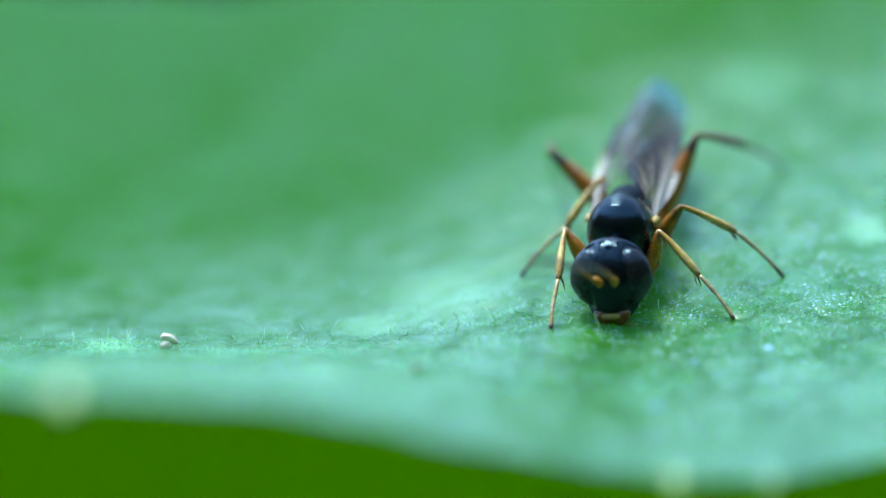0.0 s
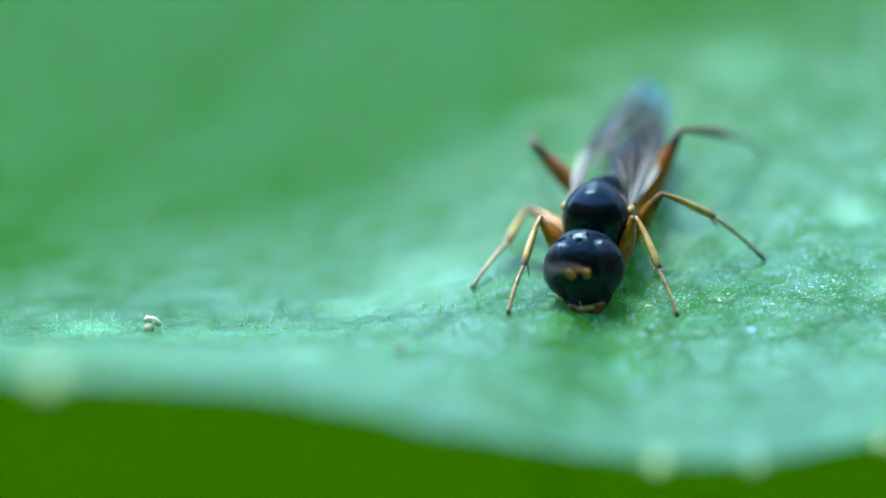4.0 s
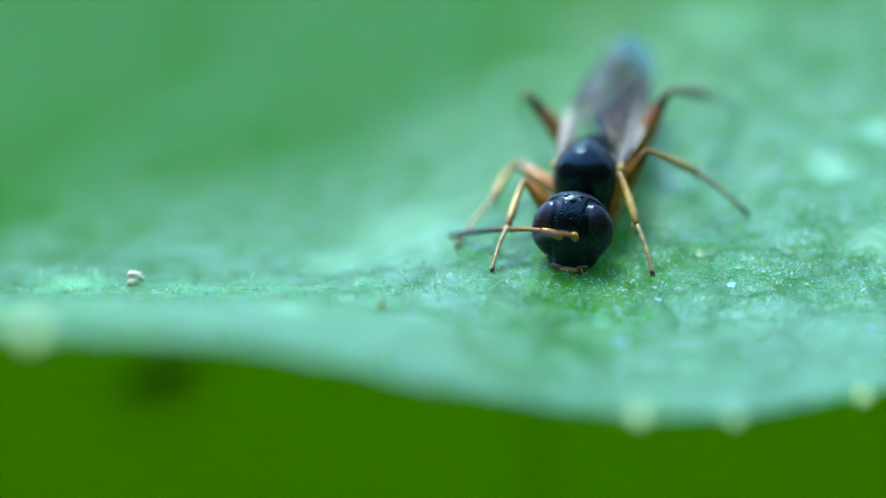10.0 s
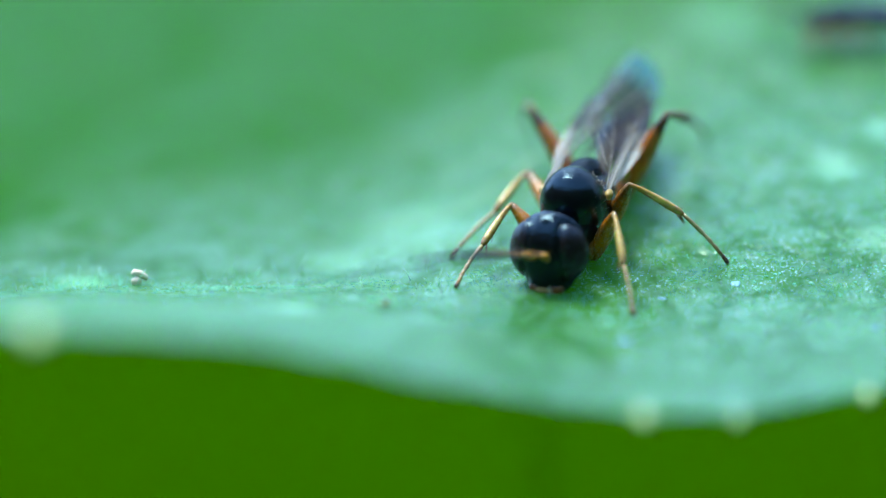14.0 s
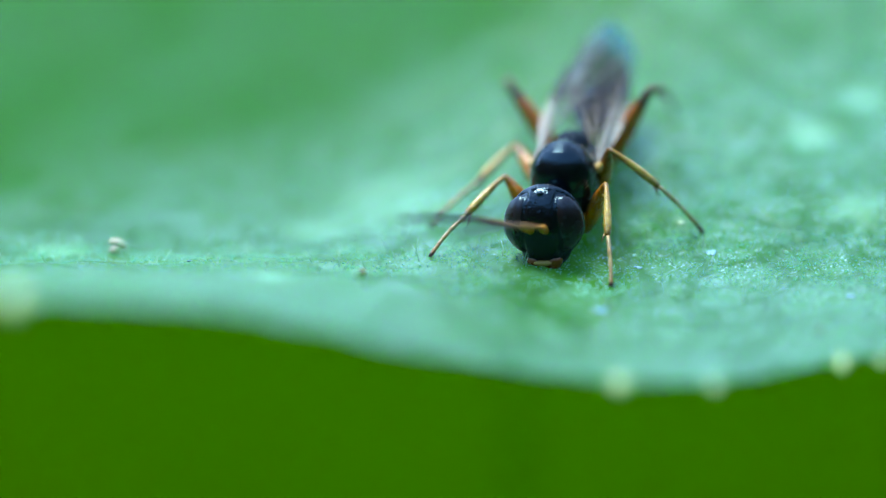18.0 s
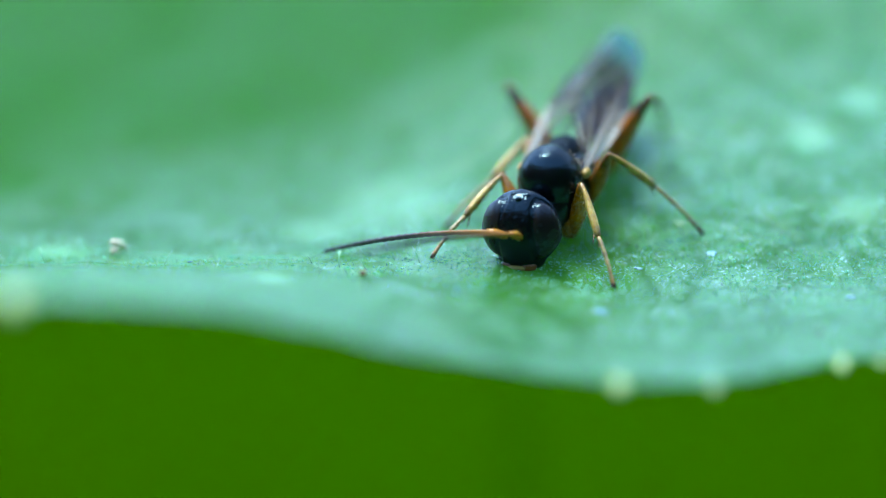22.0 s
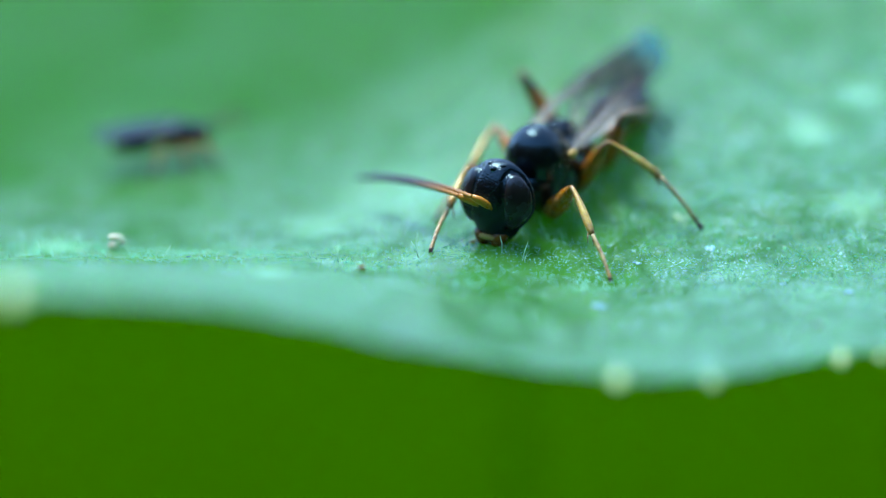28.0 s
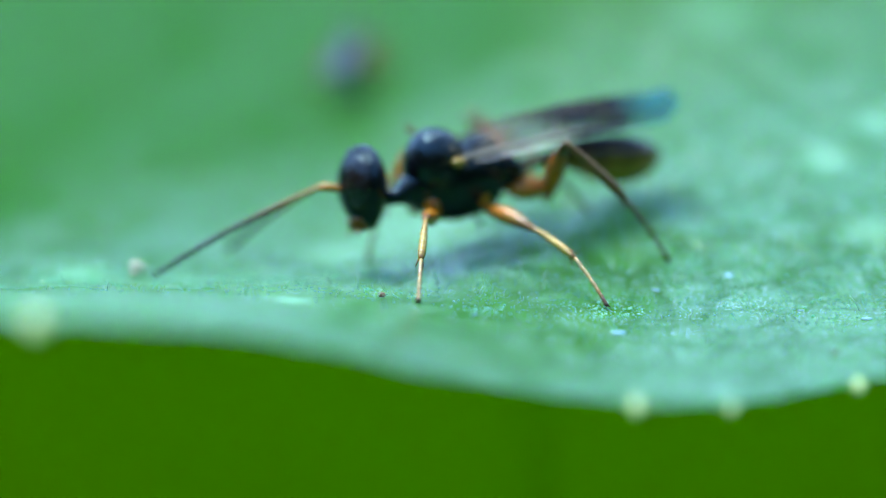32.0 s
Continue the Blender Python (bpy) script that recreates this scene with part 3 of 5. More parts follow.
BEAD = bead_material()
leaf_hair()
leaf_beads()
for x, size in ((-6.37, 1.35), (2.68, 0.9), (4.13, 0.6), (6.13, 0.75), (6.75, 0.5), (-9.6, 1.0), (9.3, 0.9)):
    y = edge_y(x)
    tooth = Shape().tube([(0, 0.25, 0.05), (0, 0.05, 0.03), (0, -0.12, 0.0), (0, -0.26, -0.10), (0, -0.33, -0.15)], [0.10, 0.15, 0.16, 0.10, 0.03], 12)
    part("leaf_tooth", Shape().add([(v[0] * size + x, v[1] * size + y, v[2] * size + surface(x, y) - 0.1) for v in tooth.v], tooth.f), GLAND, leaf, "pale yellow-green gland on the leaf margin")
grain_root = empty("white_grain", upright(-5.18, 1.5, 0.0, 20))
tagged(grain_root, "cream-white grain of debris lying on the leaf", "debris")
part("shell", Shape().tube([(-0.12, 0, 0.17), (-0.08, 0.01, 0.20), (0.02, 0, 0.18), (0.10, 0, 0.12), (0.14, -0.02, 0.09)], [0.03, 0.05, 0.058, 0.052, 0.025], 12), GRAIN, grain_root)
part("crumb", Shape().ball((-0.05, -0.02, 0.06), (0.09, 0.06, 0.08), 14, 9), GRAIN, grain_root)
crumb("brown_speck", upright(-1.27, -0.87), 5, (0.06, 0.05, 0.045), SPECK, "reddish brown speck lying on the leaf", "debris")
crumb("brown_speck", upright(5.83, -2.53), 6, (0.045, 0.035, 0.02), SPECK, "reddish brown speck lying on the leaf", "debris")
for k, (x, y, r) in enumerate(((2.45, -1.64, 0.12), (6.38, -0.95, 0.10), (4.24, 0.72, 0.09), (3.07, 0.32, 0.07), (5.35, -0.5, 0.05), (0.2, -1.6, 0.06), (-4.0, 0.4, 0.05))):
    crumb("wax_flake", upright(x, y, -0.005, 40 * k), 20 + k, (r * 0.8, r * 0.6, 0.014), FLAKE, "bluish white flake of wax on the leaf", "wax flake", 4, "wax flakes")

# ---- the wasp ----
# <poses>
BODY = [
    (0.0, mm(2.018, 2.735, 1.827, -3.1, 26.3, -100.4)),
    (0.5, mm(2.004, 2.735, 1.829, -3.2, 26.4, -100.5)),
    (1.0, mm(2.060, 2.762, 1.839, -2.9, 26.0, -99.6)),
    (1.5, mm(2.109, 2.873, 1.891, -2.7, 25.3, -98.9)),
    (2.0, mm(1.951, 2.648, 1.767, -3.5, 25.3, -101.6)),
    (2.5, mm(1.906, 2.635, 1.749, -3.8, 24.6, -102.8)),
    (4.5, mm(1.915, 2.583, 1.705, -3.9, 23.3, -103.0)),
    (5.0, mm(1.919, 2.634, 1.734, -3.8, 23.5, -102.5)),
    (5.5, mm(1.889, 2.541, 1.698, -3.6, 24.5, -102.0)),
    (6.0, mm(1.968, 2.547, 1.713, -3.5, 25.2, -101.7)),
    (6.5, mm(2.035, 2.530, 1.706, -3.2, 25.2, -100.4)),
    (7.0, mm(2.042, 2.535, 1.706, -3.1, 25.0, -100.1)),
    (7.5, mm(2.107, 2.567, 1.716, -2.7, 24.4, -98.8)),
    (8.0, mm(2.105, 2.468, 1.670, -2.6, 24.9, -98.7)),
    (8.5, mm(2.015, 2.455, 1.644, -3.0, 23.6, -100.0)),
    (9.0, mm(2.021, 2.434, 1.652, -3.2, 24.9, -100.6)),
    (9.5, mm(2.009, 2.423, 1.651, -3.5, 25.2, -101.5)),
    (10.0, mm(2.041, 2.473, 1.667, -3.4, 24.5, -101.4)),
    (10.5, mm(1.985, 2.270, 1.572, -3.1, 25.2, -100.3)),
    (11.0, mm(2.022, 1.934, 1.433, -2.5, 27.6, -98.3)),
    (11.5, mm(2.088, 1.946, 1.429, -2.0, 26.9, -96.4)),
    (12.0, mm(1.858, 1.798, 1.349, -4.1, 25.8, -103.5)),
    (12.5, mm(1.810, 1.476, 1.196, -4.8, 25.3, -106.0)),
    (13.0, mm(1.781, 1.462, 1.207, -4.8, 26.6, -105.8)),
    (13.5, mm(1.780, 1.495, 1.212, -5.0, 25.9, -106.5)),
    (14.0, mm(1.805, 1.570, 1.243, -5.0, 25.6, -106.5)),
    (14.5, mm(1.835, 1.525, 1.223, -5.0, 25.7, -106.6)),
    (16.5, mm(1.846, 1.502, 1.216, -5.7, 25.6, -109.1)),
    (17.0, mm(1.856, 1.524, 1.214, -5.4, 24.8, -108.2)),
    (17.5, mm(1.967, 1.509, 1.217, -4.0, 26.5, -103.3)),
    (18.0, mm(1.993, 1.431, 1.186, -3.7, 27.0, -102.3)),
    (18.5, mm(2.019, 1.432, 1.179, -3.6, 26.5, -101.9)),
    (19.0, mm(2.065, 1.440, 1.185, -3.2, 26.9, -100.5)),
    (19.5, mm(2.008, 1.424, 1.163, -4.0, 25.5, -103.3)),
    (20.0, mm(2.004, 1.369, 1.133, -4.0, 25.3, -103.2)),
    (20.5, mm(1.907, 1.346, 1.122, -4.8, 24.6, -105.9)),
    (21.0, mm(1.884, 1.486, 1.179, -5.3, 23.7, -107.6)),
    (21.5, mm(1.860, 1.348, 1.152, -5.2, 26.5, -107.2)),
    (22.0, mm(1.825, 1.275, 1.123, -5.5, 26.4, -108.1)),
    (22.5, mm(1.826, 1.256, 1.124, -5.8, 26.8, -109.2)),
    (23.0, mm(1.789, 1.312, 1.129, -6.1, 25.3, -110.4)),
    (23.5, mm(1.807, 1.518, 1.203, -6.0, 23.9, -110.0)),
    (24.0, mm(1.844, 1.672, 1.273, -6.0, 23.8, -110.2)),
    (24.5, mm(1.892, 1.773, 1.340, -6.4, 25.0, -111.5)),
    (25.0, mm(1.876, 1.884, 1.394, -7.0, 24.8, -113.5)),
    (25.5, mm(1.820, 1.877, 1.389, -7.4, 24.4, -115.1)),
    (27.5, mm(1.793, 1.856, 1.360, -8.2, 22.5, -118.1)),
    (28.0, mm(1.700, 1.852, 1.341, -8.1, 21.3, -117.7)),
    (28.5, mm(1.749, 1.571, 1.226, -7.4, 22.9, -115.1)),
    (29.0, mm(1.772, 1.463, 1.188, -6.7, 24.1, -112.5)),
    (29.5, mm(1.693, 1.499, 1.196, -7.2, 23.1, -114.4)),
    (30.0, mm(1.581, 1.306, 1.119, -7.1, 23.4, -114.1)),
    (30.5, mm(1.415, 1.127, 1.049, -7.6, 22.9, -116.0)),
    (31.0, mm(1.372, 1.036, 1.001, -7.6, 22.0, -115.9)),
    (31.5, mm(1.157, 1.191, 1.037, -8.5, 18.9, -119.3)),
    (31.6, mm(1.110, 1.159, 1.047, -5.8, 17.3, -120.3)),
    (31.7, mm(0.815, 1.490, 1.169, -7.0, 12.9, -127.7)),
    (31.8, mm(0.512, 1.595, 1.411, -8.1, 12.1, -134.6)),
    (31.9, mm(0.193, 1.422, 1.511, -9.3, 10.8, -144.0)),
    (32.0, mm(-0.063, 1.513, 1.605, -10.4, 8.2, -154.9)),
]
HEAD = [
    (0.0, mm(1.384, 0.008, -0.249, 3.9, -14.3, -0.4)),
    (0.5, mm(1.387, 0.041, -0.265, 2.7, -14.5, 3.2)),
    (1.0, mm(1.378, 0.059, -0.257, -0.4, -14.2, 5.9)),
    (1.5, mm(1.380, 0.077, -0.275, -1.2, -13.4, 8.3)),
    (2.0, mm(1.391, 0.017, -0.276, 3.4, -13.3, -1.3)),
    (2.5, mm(1.404, -0.017, -0.298, 3.5, -12.6, 0.2)),
    (4.5, mm(1.407, 0.039, -0.350, 7.5, -11.4, 1.9)),
    (5.0, mm(1.394, 0.045, -0.321, 6.1, -11.6, 1.8)),
    (5.5, mm(1.395, 0.033, -0.305, 6.2, -12.5, 0.2)),
    (6.0, mm(1.394, 0.001, -0.278, 5.8, -13.2, -1.1)),
    (6.5, mm(1.401, 0.013, -0.298, 5.4, -13.2, 0.0)),
    (7.0, mm(1.404, 0.011, -0.308, 5.3, -13.1, 2.1)),
    (7.5, mm(1.408, -0.004, -0.320, -0.1, -12.6, 3.3)),
    (8.0, mm(1.412, 0.008, -0.327, 0.5, -12.8, -1.4)),
    (8.5, mm(1.410, 0.005, -0.340, 0.6, -11.3, -4.6)),
    (9.0, mm(1.425, -0.026, -0.338, 1.9, -12.5, -5.1)),
    (9.5, mm(1.429, -0.028, -0.338, 2.3, -12.9, -5.4)),
    (10.0, mm(1.441, -0.043, -0.370, -2.1, -12.6, 0.7)),
    (10.5, mm(1.427, -0.035, -0.335, -0.8, -13.4, 3.6)),
    (11.0, mm(1.406, -0.078, -0.253, -3.2, -15.7, 3.6)),
    (11.5, mm(1.419, -0.066, -0.298, -7.2, -14.9, 6.0)),
    (12.0, mm(1.430, -0.162, -0.265, 4.1, -12.9, -9.5)),
    (12.5, mm(1.434, -0.163, -0.260, 2.6, -12.7, -6.6)),
    (13.0, mm(1.431, -0.161, -0.241, 2.5, -14.0, -6.5)),
    (13.5, mm(1.424, -0.136, -0.245, 2.5, -13.3, -6.1)),
    (14.0, mm(1.434, -0.129, -0.270, 2.2, -13.0, -6.4)),
    (14.5, mm(1.436, -0.139, -0.267, 1.6, -13.0, -6.7)),
    (16.5, mm(1.426, -0.095, -0.261, 1.6, -13.8, 2.7)),
    (17.0, mm(1.433, -0.049, -0.318, -0.9, -13.3, 7.0)),
    (17.5, mm(1.429, -0.046, -0.306, 5.9, -14.5, -0.2)),
    (18.0, mm(1.415, -0.117, -0.248, 5.1, -14.8, -3.7)),
    (18.5, mm(1.422, -0.119, -0.268, 4.0, -14.3, -3.3)),
    (19.0, mm(1.421, -0.119, -0.270, 5.1, -14.7, -3.9)),
    (19.5, mm(1.419, -0.072, -0.289, 4.3, -13.5, -0.4)),
    (20.0, mm(1.418, -0.100, -0.278, 4.0, -13.3, 0.2)),
    (20.5, mm(1.446, -0.148, -0.300, 5.4, -12.2, -5.1)),
    (21.0, mm(1.457, -0.154, -0.321, 5.1, -11.4, -3.5)),
    (21.5, mm(1.448, -0.183, -0.251, 1.1, -14.1, -4.1)),
    (22.0, mm(1.456, -0.187, -0.258, 1.3, -14.2, -3.3)),
    (22.5, mm(1.454, -0.198, -0.233, 2.0, -14.5, -3.9)),
    (23.0, mm(1.446, -0.165, -0.247, 1.5, -12.9, -4.1)),
    (23.5, mm(1.462, -0.181, -0.288, 1.5, -11.4, -5.5)),
    (24.0, mm(1.469, -0.192, -0.293, 0.6, -11.1, -6.5)),
    (24.5, mm(1.462, -0.206, -0.241, 1.4, -12.3, -6.7)),
    (25.0, mm(1.473, -0.230, -0.224, 0.1, -12.1, -6.0)),
    (25.5, mm(1.464, -0.235, -0.190, -1.3, -11.8, -4.9)),
    (27.5, mm(1.483, -0.234, -0.209, -0.4, -10.1, -3.4)),
    (28.0, mm(1.450, -0.209, -0.185, -2.0, -8.6, -5.6)),
    (28.5, mm(1.465, -0.184, -0.253, 2.3, -11.2, 1.6)),
    (29.0, mm(1.459, -0.138, -0.290, -1.2, -12.5, 3.0)),
    (29.5, mm(1.456, -0.152, -0.269, -2.3, -11.7, 4.9)),
    (30.0, mm(1.422, -0.119, -0.226, 2.8, -12.0, 4.6)),
    (30.5, mm(1.422, -0.123, -0.213, 2.5, -11.6, 5.5)),
    (31.0, mm(1.424, -0.118, -0.233, 2.2, -10.6, 4.5)),
    (31.5, mm(1.432, -0.123, -0.255, 3.4, -6.7, -1.7)),
    (31.6, mm(1.439, -0.112, -0.314, 4.2, -6.4, -4.3)),
    (31.7, mm(1.392, -0.027, -0.354, 8.0, -2.3, -12.5)),
    (31.8, mm(1.421, -0.037, -0.360, 10.6, -1.9, -17.7)),
    (31.9, mm(1.479, -0.129, -0.111, 12.0, -1.7, -18.5)),
    (32.0, mm(1.577, -0.129, -0.086, 12.0, -1.6, -13.6)),
]
STANCE = {
    "FR": [(0.0, 0.84, 1.38), (0.5, 0.87, 1.38), (1.5, 0.96, 1.53), (2.0, 0.42, 1.22), (2.5, 0.44, 1.51), (4.5, 0.43, 1.19), (6.0, 0.43, 1.20), (9.0, 0.46, 1.16), (9.5, 0.47, 1.12), (10.0, 0.47, 1.18), (10.5, 0.42, 1.20), (11.0, 0.20, 0.68), (11.5, 0.18, 0.44), (12.0, -0.20, 0.57), (13.0, -0.17, 0.54), (14.5, -0.15, 0.49), (16.5, -0.19, 0.53), (19.0, -0.19, 0.49), (22.0, -0.17, 0.47), (25.5, -0.18, 0.48), (28.0, -0.18, 0.53), (29.5, -0.19, 0.51), (30.0, -0.84, 0.13), (30.5, -0.84, -0.06), (31.0, -0.82, 0.21), (31.5, -0.80, 0.47), (31.6, -0.81, 0.38), (31.7, -0.66, 0.47), (31.8, -1.03, 0.21), (31.9, -1.37, 1.69), (32.0, -1.50, 2.00)],
    "FL": [(0.0, 3.70, 1.57), (0.5, 3.68, 1.59), (1.5, 3.65, 1.59), (2.0, 3.66, 1.56), (2.5, 3.64, 1.50), (4.5, 2.93, 1.10), (6.0, 2.94, 1.09), (9.0, 2.94, 1.09), (9.5, 2.98, 1.11), (10.0, 3.00, 1.10), (10.5, 3.09, 0.60), (11.0, 3.04, 0.52), (11.5, 2.92, 0.13), (12.0, 2.75, -0.20), (12.5, 2.57, -0.28), (13.0, 2.58, -0.29), (14.5, 2.62, -0.31), (16.5, 2.61, -0.41), (19.0, 2.65, -0.37), (22.0, 2.67, -0.37), (25.5, 2.66, -0.37), (28.0, 2.64, -0.35), (28.5, 2.58, -0.34), (29.0, 2.51, -0.37), (29.5, 1.81, -1.21), (30.0, 1.78, -1.22), (30.5, 1.76, -1.25), (31.0, 1.78, -1.50), (31.5, 1.76, -1.25), (31.6, 1.77, -1.22), (31.7, 1.76, -1.16), (31.8, 0.75, -1.40), (31.9, -0.64, -1.26), (32.0, -0.69, -1.18)],
    "MR": [(0.0, 0.40, 3.31), (1.5, 0.48, 3.22), (2.0, -0.19, 2.47), (2.5, -0.17, 2.46), (4.5, -0.11, 2.50), (6.0, -0.13, 2.54), (9.0, -0.13, 2.50), (9.5, -0.11, 2.51), (10.0, -0.08, 2.38), (10.5, -0.19, 2.07), (11.0, -0.17, 1.72), (12.0, -0.21, 1.87), (13.0, -0.23, 1.93), (14.5, -0.22, 1.96), (16.5, -0.17, 2.01), (19.0, -0.20, 1.94), (22.0, 0.05, 1.88), (25.5, 0.05, 1.88), (28.0, -0.11, 1.97), (30.0, -0.40, 1.94), (31.0, -0.39, 1.86), (31.5, -0.19, 1.73), (31.6, -0.20, 1.81), (31.7, 0.06, 1.77), (31.8, 0.59, 1.86), (31.9, 0.49, 2.06), (32.0, 0.40, 2.25)],
    "ML": [(0.0, 4.51, 2.74), (2.0, 4.49, 2.70), (4.5, 4.49, 2.69), (6.0, 4.48, 2.71), (9.0, 4.49, 2.71), (10.5, 4.56, 2.74), (11.5, 4.51, 2.69), (11.8, 4.52, 2.65), (12.0, 4.20, 1.38), (12.5, 4.08, 1.31), (13.0, 4.09, 1.29), (14.5, 4.13, 1.31), (16.5, 4.09, 1.31), (19.0, 4.11, 1.29), (22.0, 4.10, 1.29), (25.5, 4.11, 1.29), (28.0, 4.10, 1.29), (28.5, 3.70, 0.64), (30.0, 3.70, 0.59), (30.5, 3.70, 0.58), (31.0, 3.72, 0.59), (31.5, 3.68, 0.57), (31.6, 3.70, 0.53), (31.7, 3.01, 0.01), (31.8, 2.41, -0.74), (32.0, 2.39, -0.63)],
    "HL": [(0.0, 4.60, 5.77), (2.0, 4.59, 5.73), (4.5, 4.58, 5.68), (6.0, 4.47, 5.66), (9.0, 4.43, 5.59), (10.5, 4.50, 5.53), (11.0, 4.21, 5.19), (13.0, 3.88, 4.75), (14.5, 3.89, 4.81), (16.5, 3.76, 4.71), (19.0, 3.72, 4.61), (22.0, 3.57, 4.37), (25.5, 3.62, 4.45), (28.0, 3.63, 4.13), (30.0, 3.56, 3.79), (31.0, 3.56, 3.50), (31.5, 3.64, 3.40), (31.7, 3.64, 2.37), (31.8, 3.48, 1.62), (32.0, 3.29, 1.19)],
    "HR": [(0.0, 0.96, 6.48), (2.0, 0.97, 6.47), (4.5, 0.97, 6.32), (6.0, 0.97, 6.32), (9.0, 1.00, 6.27), (10.5, 1.07, 6.04), (13.0, 0.97, 5.78), (14.5, 1.02, 5.82), (16.5, 1.16, 5.65), (19.0, 1.11, 5.47), (22.0, 1.20, 5.26), (25.5, 1.20, 5.53), (28.0, 1.31, 5.49), (30.0, 1.20, 5.16), (31.0, 1.21, 4.94), (31.5, 1.28, 4.81), (31.7, 1.52, 3.56), (31.8, 1.78, 2.80), (32.0, 2.07, 2.64)],
}
# </poses>


def head_parts(wasp):
    def eye_reach(p, s):
        """How far a direction lies from the middle of the eye on side s."""
        axis = Vector((0.52, s * 0.84, 0.16)).normalized()
        d = p - axis * p.dot(axis)
        return math.sqrt(d.z * d.z * 0.60 + (d.length_squared - d.z * d.z) * 1.35) if p.dot(axis) > 0 else 2.0

    def face(p):
        # blunt jaw below, flatter behind, a furrow round each eye
        low = max(0.0, -p.z - 0.05)
        s = (1.0 - 0.50 * low ** 1.35) * (1.0 + 1.1 * max(0.0, -p.z - 0.6))
        back = 0.75 if p.x < 0 else 1.0
        furrow = max(math.exp(-(((eye_reach(p, e) - 0.59) / 0.05) ** 2)) for e in (1, -1))
        return Vector((p.x * back * (1 - 0.10 * low), p.y * s, p.z - 0.06 * max(0.0, -p.z - 0.55))) * (1 - 0.085 * furrow)

    head = part("head", Shape().ball((0, 0, 0.06), (0.46, 0.64, 0.68), 96, 68, face), FACE, wasp, "glossy black rounded head with granular face")
    for s in (1, -1):
        def bulge(p):
            off = eye_reach(p, s)
            on = 1.0 if off < 0.42 else max(0.0, 1 - (off - 0.42) / 0.16)
            return face(p) * (0.95 + 0.10 * on ** 0.6)

        part("eye", Shape().ball((0, 0, 0.06), (0.46, 0.64, 0.68), 96, 68, bulge), EYE, head, "large black compound eye")
    for x, y, z in ((0.23, 0, 0.62), (0.13, 0.11, 0.665), (0.13, -0.11, 0.665)):
        part("ocellus", Shape().ball((0, 0, 0), (0.06, 0.06, 0.055), 16, 10), BLACK, head, "", mm(x, y, z))
    part("labrum", Shape().ball((0, 0, 0), (0.06, 0.15, 0.045), 20, 12), LABRUM, head, "pale yellow labrum", mm(0.30, 0, -0.475, 0, 12, 0))
    for s in (1, -1):
        def jaw(p):
            return Vector((p.x, p.y * (1 - 0.35 * max(0.0, -p.z)), p.z - 0.25 * max(0.0, -s * p.y) * 0.6))

        part("mandible", Shape().ball((0, 0, 0), (0.15, 0.18, 0.15), 28, 18, jaw), MOUTH, head, "reddish brown curved mandible", mm(0.165, s * 0.125, -0.50, s * 18, 0, 0))
        part("palp", Shape().tube([(0.24, s * 0.24, -0.60), (0.26, s * 0.40, -0.70), (0.25, s * 0.48, -0.64)], [0.022, 0.02, 0.012], 8), LABRUM, head)
        part("torulus", Shape().ball((0, 0, 0), (0.05, 0.085, 0.085), 16, 10), AMBER, head, "", mm(0.405, s * 0.11, 0.05))
    return head


def antenna_parts(head):
    """Scape and whip of each antenna, aimed later; both lie along +x."""
    pairs = []
    for s in (1, -1):
        sc = part("scape", Shape().tube([(0, 0, 0), (0.05, 0, 0), (0.22, 0, 0.01), (0.36, 0, 0)], [0.04, 0.060, 0.066, 0.045], 14), SCAPE, head, "amber antenna base", mm(0.43, s * 0.11, 0.06))
        pts, rad = [(0.0, 0, 0)], [0.032]
        n = 22
        for i in range(n):
            for u, r in ((0.12, 0.82), (0.5, 1.0), (0.88, 0.98), (1.0, 0.8)):
                q = (i + u) / n
                base = 0.030 + 0.018 * math.sin(math.pi * min(1, q * 0.75 + 0.1)) - 0.02 * max(0, q - 0.9) * 5
                pts.append((3.0 * q, 0, -0.32 * q * q))
                rad.append(base * r)
        fl = part("flagellum", Shape().tube(pts, rad, 9), FLAG, head, "dark segmented whip, orange at its base", mm(0.75, s * 0.11, 0.06))
        pairs.append((s, sc, fl))
    return pairs


